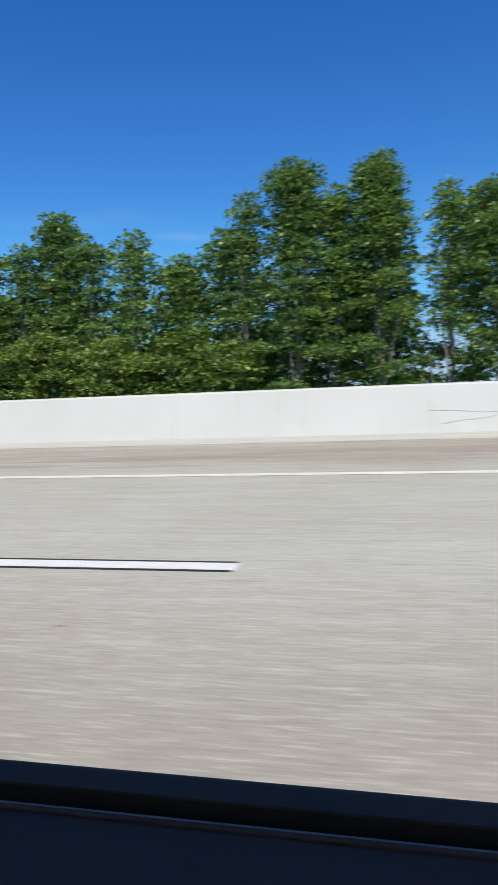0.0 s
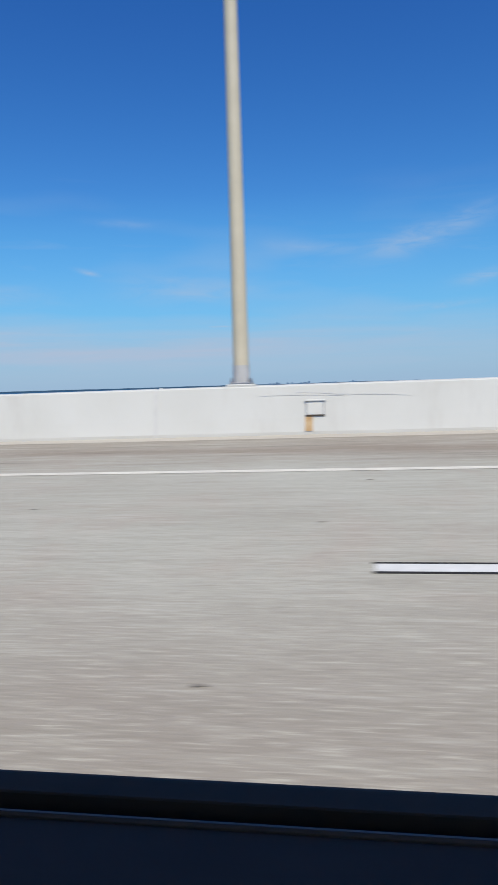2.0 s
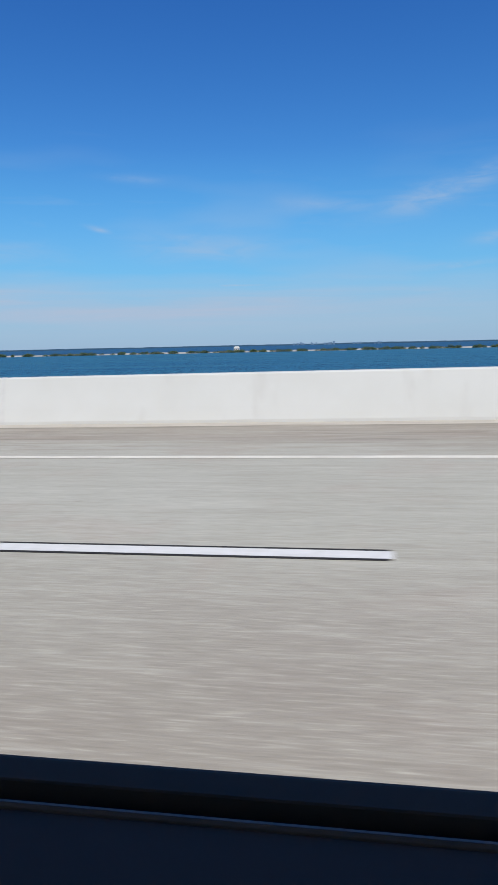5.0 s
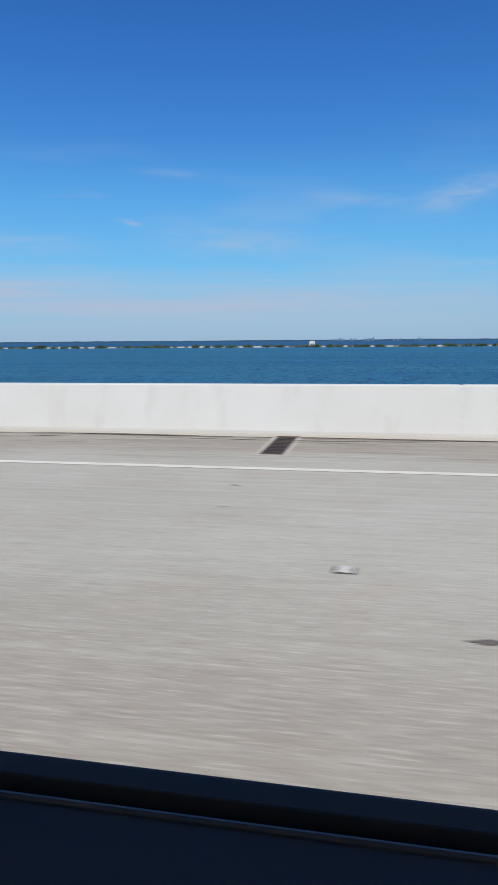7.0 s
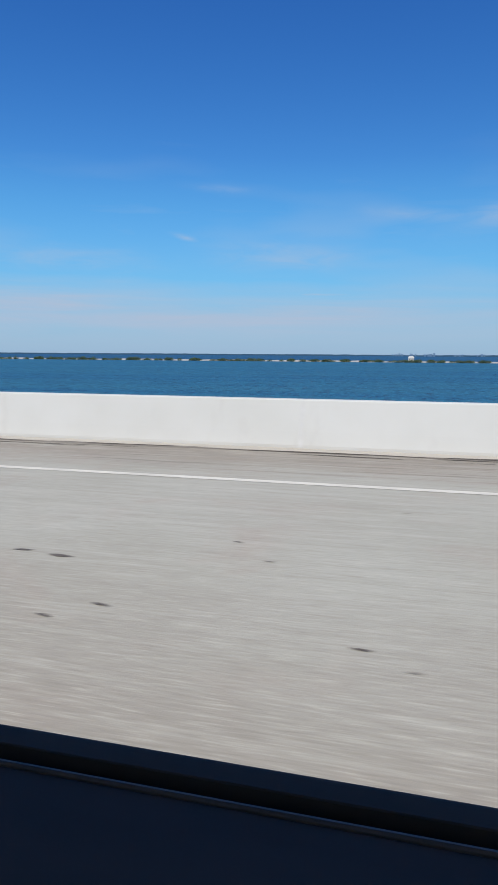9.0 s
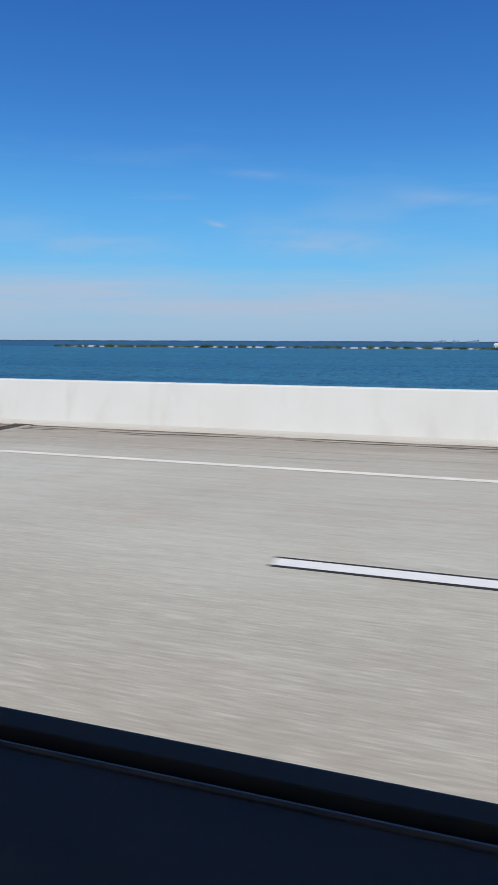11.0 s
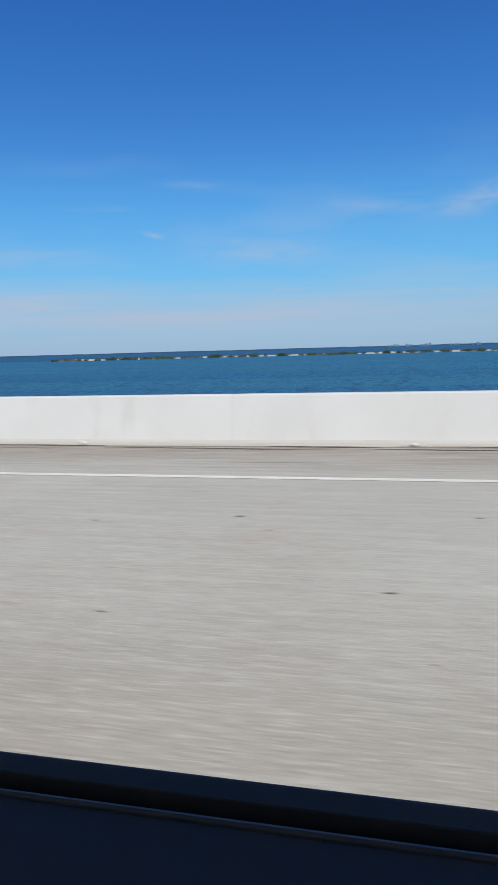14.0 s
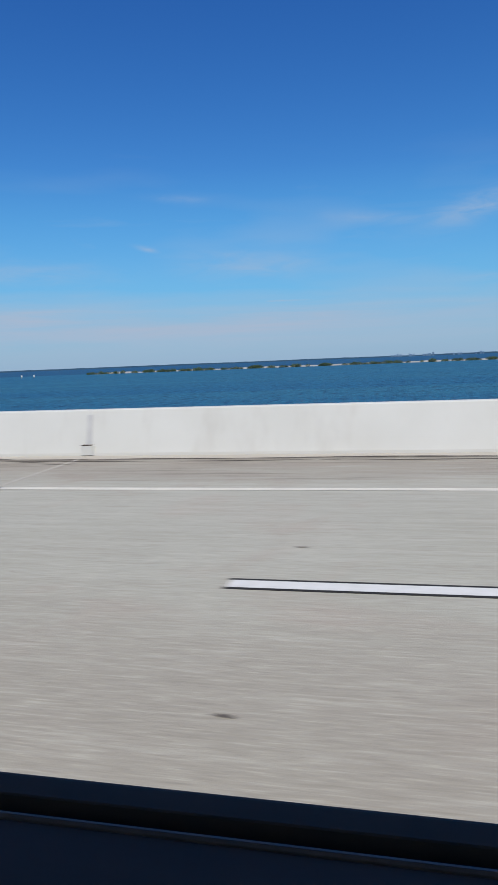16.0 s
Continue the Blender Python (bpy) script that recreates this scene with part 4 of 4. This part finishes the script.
def silt():
    """Broken black silt that has settled along the gutter, with thinner trails beside it."""
    bm = bmesh.new()
    rng = random.Random(17)
    for row, dx, keep, w0, w1 in ((TOE_Y - 0.40, 0.35, 0.92, 0.020, 0.075), (TOE_Y - 0.66, 0.6, 0.62, 0.016, 0.055), (TOE_Y - 0.80, 0.6, 0.45, 0.010, 0.035)):
        x = -146.0
        while x > -470.0:
            length = rng.uniform(0.8, 5.0) if row > TOE_Y - 0.7 else rng.uniform(0.3, 1.8)
            if rng.random() < keep:
                y = row + rng.uniform(-0.05, 0.05) * (1 if row > TOE_Y - 0.7 else 3)
                w = rng.uniform(w0, w1)
                n = max(4, int(length * 4))
                ring = []
                for i in range(n + 1):
                    u = i / n
                    h = w * math.sin(math.pi * (0.06 + 0.88 * u)) * rng.uniform(0.55, 1.25)
                    mid = y + 0.035 * math.sin(x + u * length * 1.3) + rng.uniform(-0.010, 0.010)
                    ring.append((bm.verts.new(deck(x - length * u, mid - h, 0.005)), bm.verts.new(deck(x - length * u, mid + h * 0.8, 0.005))))
                for p, q in zip(ring, ring[1:]):
                    bm.faces.new((q[0], p[0], p[1], q[1]))
            x -= length + rng.uniform(0.0, dx)
    return part("gutter_silt", bm, M_SILT)


tagged(silt(), "broken black silt settled along the shoulder gutter", "silt", kind="stuff")


def litter(x, y, s, seed):
    """A crumpled pale scrap lying in the gutter."""
    bm = bmesh.new()
    bmesh.ops.create_icosphere(bm, subdivisions=2, radius=0.5)
    r = random.Random(seed)
    for v in bm.verts:
        v.co *= r.uniform(0.75, 1.15)
        v.co = (v.co.x * s, v.co.y * s * 0.5, max(0.0, v.co.z * s * 0.45 + s * 0.12))
    ob = part("litter", bm, M_MARKER)
    ob.matrix_basis = deck_pose(x, y)
    return tagged(ob, "crumpled pale scrap lying in the gutter", "litter", "gutter litter")


for i, (x, y, s) in enumerate(((-216.07, 10.75, 0.30), (-397.1, 11.25, 0.20), (-391.3, 11.2, 0.16))):
    litter(x, y, s, i)


def weed(x, y):
    """A tuft of grass blades grown out of a joint."""
    rng = random.Random(31)
    bm = bmesh.new()
    for _ in range(26):
        a, lean, tall, w = rng.uniform(0, 6.28), rng.uniform(0.02, 0.13), rng.uniform(0.07, 0.17), rng.uniform(0.004, 0.008)
        rx, ry = rng.uniform(-0.06, 0.06), rng.uniform(-0.03, 0.03)
        d, n = Vector((math.cos(a), math.sin(a), 0)), Vector((-math.sin(a), math.cos(a), 0))
        root = Vector((rx, ry, 0))
        pts = [root - n * w, root + n * w, root + d * lean * 0.4 + n * w * 0.8 + Vector((0, 0, tall * 0.65)), root + d * lean + Vector((0, 0, tall)), root + d * lean * 0.4 - n * w * 0.8 + Vector((0, 0, tall * 0.65))]
        bm.faces.new([bm.verts.new(p) for p in pts])
    ob = part("weed", bm, M_LEAF)
    ob.matrix_basis = deck_pose(x, y)
    return tagged(ob, "small green weed grown from the barrier joint", "weed")


weed(joint_x(-3) - 0.02, TOE_Y - 0.06)

# ---- the wooded bank at the start ----


def bank_height(x, y):
    fall = max(0.0, min(1.0, (x + 42.0) / 46.0))
    side = max(0.0, min(1.0, (44.0 - y) / 26.0))
    return SEA_Z - 0.6 + (5.4 * fall ** 0.8) * side + 0.35 * noise.noise(Vector((x * 0.3, y * 0.3, 0)))


def bank():
    xs, ys = np.arange(-46, 60, 2.0), np.arange(11.0, 48, 2.0)
    verts = [(x, y, bank_height(x, y)) for x in xs for y in ys]
    n = len(ys)
    faces = [(i * n + j, (i + 1) * n + j, (i + 1) * n + j + 1, i * n + j + 1) for i in range(len(xs) - 1) for j in range(n - 1)]
    return new("ground", mesh_of("ground", verts, faces, [M_SOIL], smooth=True))


tagged(bank(), "sandy brown bank sloping down into the bay", "ground", kind="structure")


def crown_mesh(name, blobs, count, seed, leaf=0.105, mat=M_LEAF, lid=0.0):
    """Leaves as small bent blades, spread over several uneven clumps; lid: how far they keep to the clumps' upper sides."""
    rng = np.random.default_rng(seed)
    blobs = np.array(blobs)
    vol = np.prod(blobs[:, 3:6], axis=1) ** 0.7
    which = rng.choice(len(blobs), count, p=vol / vol.sum())
    d = rng.normal(size=(count, 3))
    d /= np.linalg.norm(d, axis=1)[:, None]
    d[:, 2] = np.where(rng.random(count) < lid, np.abs(d[:, 2]), d[:, 2])
    r = rng.uniform(0.15, 1.0, count) ** 0.42 * (1 + 0.10 * rng.normal(size=count))
    p = blobs[which, :3] + d * r[:, None] * blobs[which, 3:6]
    # sprays: pull leaves toward twig ends
    twigs = p[rng.integers(0, count, max(30, count // 16))]
    near = twigs[rng.integers(0, len(twigs), count)]
    far = np.linalg.norm(near - p, axis=1) < 0.8
    p = np.where(far[:, None], p * 0.45 + near * 0.55, p)
    out = d * 0.8 + rng.normal(size=(count, 3)) * 0.7
    out[:, 2] = out[:, 2] * (1 - 0.5 * lid) + 0.25 - 0.35 * lid
    out /= np.linalg.norm(out, axis=1)[:, None]
    facing = rng.normal(size=(count, 3))
    facing[:, 2] += 1.6 * lid
    side = np.cross(out, facing)
    side /= np.linalg.norm(side, axis=1)[:, None] + 1e-9
    up = np.cross(side, out)
    size = leaf * rng.uniform(0.6, 1.25, count)[:, None]
    tip, base = p + out * size, p - out * size * 0.25
    mid = p + out * size * 0.4
    a = mid + side * size * 0.34 + up * size * 0.10
    b = mid - side * size * 0.34 + up * size * 0.10
    verts = np.stack([base, a, tip, b], axis=1).reshape(-1, 3)
    me = bpy.data.meshes.new(name)
    me.vertices.add(len(verts))
    me.vertices.foreach_set("co", verts.ravel())
    me.loops.add(count * 4)
    me.loops.foreach_set("vertex_index", np.arange(count * 4))
    me.polygons.add(count)
    me.polygons.foreach_set("loop_start", np.arange(0, count * 4, 4))
    me.update(calc_edges=True)
    me.validate()
    me.materials.append(mat)
    return me


def tree(x, top, half, seed, y, form="column", lean=0.0, label="green broadleaf shore tree with open uneven crown"):
    """Trunk, limbs and a crown of flat leaf pads; top is its height above the carriageway, half the crown's half width."""
    rng = random.Random(seed)
    head = deck(x, y, top)
    base_z = bank_height(head.x, head.y) - 0.1
    t = new("tree")
    t.matrix_basis = Matrix.Translation((head.x - lean, head.y, base_z))
    height = head.z - base_z
    seen = min(top - 0.1, height * 0.8)
    bm = bmesh.new()
    knots = [Vector((0, 0, 0))]
    steps = 6
    for i in range(1, steps + 1):
        u = i / steps
        knots.append(Vector((lean * u ** 6 + rng.uniform(-0.08, 0.08), rng.uniform(-0.08, 0.08), height * 0.93 * u)))
    for i in range(steps):
        tube(bm, knots[i], knots[i + 1], 0.10 * (1 - 0.85 * i / steps), 0.10 * (1 - 0.85 * (i + 1) / steps), 8)
    trunk = part("trunk", bm, M_BARK, t, "grey bark trunk")
    reach = {"column": lambda u: 1.45 - 0.85 * u ** 1.6, "cone": lambda u: 1.55 - 1.30 * u, "airy": lambda u: 1.40 - 0.65 * u ** 1.4,
             "broad": lambda u: 0.85 + 0.45 * math.sin(math.pi * u ** 0.8) * (1 - 0.3 * u), "bush": lambda u: 1.15 * math.sqrt(max(0.05, 1.02 - u * u))}[form]
    full = {"column": 1.0, "cone": 1.0, "airy": 0.74, "broad": 0.85, "bush": 1.1}[form]
    n = int((10 + 17 * seen * (0.35 + half)) * full)
    blobs = []
    weight = 0.0
    for i in range(n):
        u = (i + 0.5) / n
        if form not in ("bush",) and u < 0.45 and rng.random() < 0.38:
            continue
        ang = i * 2.4 + rng.uniform(-0.7, 0.7)
        spread = half * reach(u) * rng.uniform(0.25, 1.0) ** 0.6 * (1.45 if rng.random() < 0.12 else 1.0)
        sway = lean * (1 - (1 - u) * seen / height) ** 6
        s = rng.uniform(0.16, 0.30) + 0.13 * half
        if form == "airy":
            s *= 0.85
        z = height - seen + (seen - 0.5 * s) * u + rng.uniform(-0.12, 0.05)
        c = Vector((sway + spread * math.cos(ang), spread * math.sin(ang) * 0.75, z))
        if i >= n - 2:
            c = Vector((lean + rng.uniform(-0.06, 0.06), 0, height - s * (0.5 if i == n - 1 else 1.1)))
            s *= 0.8
        blobs.append((c.x, c.y, min(c.z, height - s * 0.5), s * 1.35, s * 1.2, s * rng.uniform(0.50, 0.85)))
        weight += s * s
        if i % 4 == 0:
            root = knots[min(steps - 1, max(1, int((c.z / height - 0.12) * steps)))]
            elbow = (root + c) / 2 + Vector((0, 0, -0.10))
            bm = tube(bmesh.new(), root, elbow, 0.034, 0.022, 6)
            tube(bm, elbow, c, 0.022, 0.008, 6)
            part("limb", bm, M_BARK, trunk)
    count = int(weight * 3300)
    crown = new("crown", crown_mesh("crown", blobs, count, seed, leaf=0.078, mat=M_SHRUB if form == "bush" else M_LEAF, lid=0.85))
    crown.parent = t
    tagged(crown, "loose clumps of glossy green leaves")
    return tagged(t, label, "tree", "shore trees")


def stand(x):
    """How far off the roadside the wood's edge runs."""
    return float(np.interp(x, (-30, -28, -23, -18.5, -14, -11, -8, 8), (14.6, 16.2, 16.6, 15.2, 14.9, 14.0, 13.7, 13.7)))


# place along the road, height over it, half width and form of each crown
TREES = ((8.3, 4.3, 0.8, "column"), (7.2, 4.3, 0.7, "column"), (6.1, 4.5, 0.62, "column"), (5.2, 4.45, 0.34, "airy"), (3.93, 5.15, 0.60, "cone"), (3.1, 4.65, 0.36, "column"), (2.38, 5.15, 0.44, "column"),
         (1.42, 4.62, 0.34, "airy"), (0.82, 4.05, 0.42, "airy"), (-0.05, 3.6, 0.42, "column"), (-0.85, 4.1, 0.40, "airy"), (-1.95, 4.15, 0.40, "airy"), (-2.75, 4.70, 0.42, "column"), (-3.55, 4.05, 0.48, "airy"),
         (-4.5, 4.3, 0.55, "column"), (-5.35, 5.65, 0.46, "cone"), (-6.35, 5.15, 0.56, "column"), (-7.25, 4.7, 0.42, "airy"), (-8.35, 3.6, 0.55, "column"), (-9.4, 4.85, 0.75, "broad"), (-10.55, 5.25, 0.42, "broad"),
         (-11.4, 4.0, 0.42, "airy"), (-12.2, 3.4, 0.60, "column"), (-13.25, 3.65, 0.70, "broad"), (-14.15, 3.95, 0.60, "broad"), (-14.95, 4.0, 0.28, "airy"), (-15.5, 3.0, 0.30, "airy"), (-17.6, 2.55, 0.42, "airy"), (-18.9, 2.4, 0.36, "airy"))
for i, (x, top, w, form) in enumerate(TREES):
    tree(x, top - 0.12, w, 40 + i, stand(x) + 0.25 * math.sin(i * 1.7), form)
# a lower second row that closes the wood behind the first
for i, (x, top, w) in enumerate(((7.0, 2.8, 0.8), (3.7, 3.0, 0.7), (2.5, 2.8, 0.7), (1.2, 2.2, 0.6), (-2.6, 2.7, 0.7), (-4.0, 2.4, 0.8), (-5.2, 3.2, 0.8),
                                 (-6.5, 3.2, 0.8), (-9.5, 3.2, 0.8), (-10.7, 2.4, 0.7), (-12.1, 2.4, 0.8), (-13.3, 2.4, 0.8), (-14.4, 2.0, 0.6))):
    tree(x, top, w, 150 + i, stand(x) + 1.3 + 0.2 * math.sin(i * 2.9), "broad", label="dark green shore tree set back in the wood")
tree(-7.94, 5.48, 0.24, 70, 13.6, "column", lean=-1.2)
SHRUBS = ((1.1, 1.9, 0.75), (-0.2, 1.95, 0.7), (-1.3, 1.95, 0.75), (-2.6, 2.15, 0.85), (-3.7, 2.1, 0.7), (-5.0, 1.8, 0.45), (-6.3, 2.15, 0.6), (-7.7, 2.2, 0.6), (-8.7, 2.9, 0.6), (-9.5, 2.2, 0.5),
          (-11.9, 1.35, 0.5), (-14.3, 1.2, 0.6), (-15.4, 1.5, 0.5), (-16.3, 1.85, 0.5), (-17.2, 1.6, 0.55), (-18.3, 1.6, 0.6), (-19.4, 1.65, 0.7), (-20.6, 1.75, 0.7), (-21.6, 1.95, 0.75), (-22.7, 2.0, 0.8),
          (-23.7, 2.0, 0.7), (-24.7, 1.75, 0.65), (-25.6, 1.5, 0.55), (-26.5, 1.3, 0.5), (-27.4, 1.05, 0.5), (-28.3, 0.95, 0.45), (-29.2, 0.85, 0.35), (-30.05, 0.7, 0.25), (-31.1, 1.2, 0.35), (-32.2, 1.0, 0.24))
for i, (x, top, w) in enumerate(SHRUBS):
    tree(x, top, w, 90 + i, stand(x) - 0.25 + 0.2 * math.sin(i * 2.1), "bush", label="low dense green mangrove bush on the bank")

# ---- the far side of the bay ----


def low_island():
    """A long sand bar, low over the water, broken by dips."""
    verts, faces = [], []
    xs = np.arange(-856, 1500, 4.0)
    for i, x in enumerate(xs):
        w = 16 + 5 * noise.noise(Vector((x * 0.01, 3, 0)))
        w *= min(1.0, (i + 0.3) / 5)
        z = 1.5 + 0.9 * noise.noise(Vector((x * 0.03, 9, 0))) + 0.5 * noise.noise(Vector((x * 0.15, 2, 0)))
        for dy, dz in ((-w, -0.4), (-w * 0.86, 0.4), (-w * 0.7, z), (w * 0.8, z), (w, -0.4)):
            verts.append((x, 842 + dy, SEA_Z + dz))
    for i in range(len(xs) - 1):
        for j in range(4):
            a = i * 5 + j
            faces.append((a, a + 5, a + 6, a + 1))
    return new("island", mesh_of("island", verts, faces, [M_SAND], smooth=True))


tagged(low_island(), "long low sandy bar with pale beaches in the bay", "island", kind="structure")


def island_bushes():
    rng = np.random.default_rng(8)
    blobs = []
    x = -852.0
    while x < 1480:
        length = rng.choice((3.0, 7.0, 10.0, 16.0)) * rng.uniform(0.7, 1.3) * (3.0 if x > 110 else 1.0)
        tall = rng.uniform(0.75, 1.25)
        for u in np.arange(0, length, 1.6):
            arch = 0.55 + 0.45 * math.sin(math.pi * (u + 0.8) / (length + 1.6))
            s = rng.uniform(1.6, 2.9) * tall * arch
            blobs.append((x + u, 827 + rng.uniform(-3, 3), SEA_Z + 0.2 + s * 0.5, s * 1.3, s, s * rng.uniform(0.7, 0.95)))
        x += length + rng.choice((1.0, 2.5, 5.0, 10.0)) * rng.uniform(0.7, 1.3)
    me = crown_mesh("island_bushes", blobs, 230000, 77, leaf=0.6, mat=M_BUSH)
    return new("island_bushes", me)


tagged(island_bushes(), "green mangrove thickets along the far sand bar", "bushes", kind="stuff")


def far_house(x, y, w, d, h, name="house", label="white waterside house with pale hipped roof far across the bay"):
    t = new(name)
    t.matrix_basis = Matrix.Translation((x, y, SEA_Z + 1.0))
    wall = part("wall", boxed(-w / 2, w / 2, -d / 2, d / 2, 0, h), M_WHITE, t, "white walls")
    bm = boxed(-w / 2 - 0.5, w / 2 + 0.5, -d / 2 - 0.5, d / 2 + 0.5, h, h + 0.34 * d)
    for v in bm.verts:
        if v.co.z > h + 0.1:
            v.co.x *= 0.55
            v.co.y *= 0.1
    part("roof", bm, M_MARKER, t, "pale roof")
    for i in range(3):
        wx = -w / 2 + w * (i + 0.5) / 3
        part("window", boxed(wx - w * 0.08, wx + w * 0.08, -d / 2 - 0.06, -d / 2 + 0.05, h * 0.35, h * 0.7), M_DARK, wall, "dark window")
    return tagged(t, label, "house")


far_house(-279, 846, 6.5, 6, 4.4)


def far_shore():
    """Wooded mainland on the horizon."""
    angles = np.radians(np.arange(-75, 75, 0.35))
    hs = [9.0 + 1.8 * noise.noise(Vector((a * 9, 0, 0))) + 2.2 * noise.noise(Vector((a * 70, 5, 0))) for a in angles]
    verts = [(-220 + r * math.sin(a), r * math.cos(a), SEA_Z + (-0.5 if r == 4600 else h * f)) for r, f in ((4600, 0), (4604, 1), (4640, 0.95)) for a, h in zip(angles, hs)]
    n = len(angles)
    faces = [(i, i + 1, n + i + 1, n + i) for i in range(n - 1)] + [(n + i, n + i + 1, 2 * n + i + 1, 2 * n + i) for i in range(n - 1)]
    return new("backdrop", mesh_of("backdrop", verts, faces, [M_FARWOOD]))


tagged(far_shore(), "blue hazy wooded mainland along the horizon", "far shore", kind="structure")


def tower(x, w, h, y):
    t = boxed(-w / 2, w / 2, -8, 8, 0, h)
    ob = part("tower", t, M_TOWER)
    ob.matrix_basis = Matrix.Translation((x, y, SEA_Z - 0.2))
    return tagged(ob, "hazy blue tower of a distant city skyline", "tower", "distant skyline")


rng = random.Random(21)
for k in range(20):
    cluster = (-520, -430, -330, -300, -150, -20)[k % 6]
    tower(cluster + rng.gauss(0, 22), rng.uniform(5, 13), rng.uniform(11.5, 18.0) + (4.5 if k % 7 == 0 else 0), 4580 - 6 * k)


def channel_post(x, y):
    t = new("channel_marker")
    t.matrix_basis = Matrix.Translation((x, y, SEA_Z - 0.5))
    part("pile", tube(bmesh.new(), (0, 0, 0), (0, 0, 2.2), 0.3, 0.3, 8), M_BARK, t)
    part("board", boxed(-0.9, 0.9, -0.1, 0.1, 2.0, 4.0), M_WHITE, t, "white board")
    return tagged(t, "white channel marker board on a pile in the water", "channel marker", "channel markers")


channel_post(-860, 684)
channel_post(-845, 684)
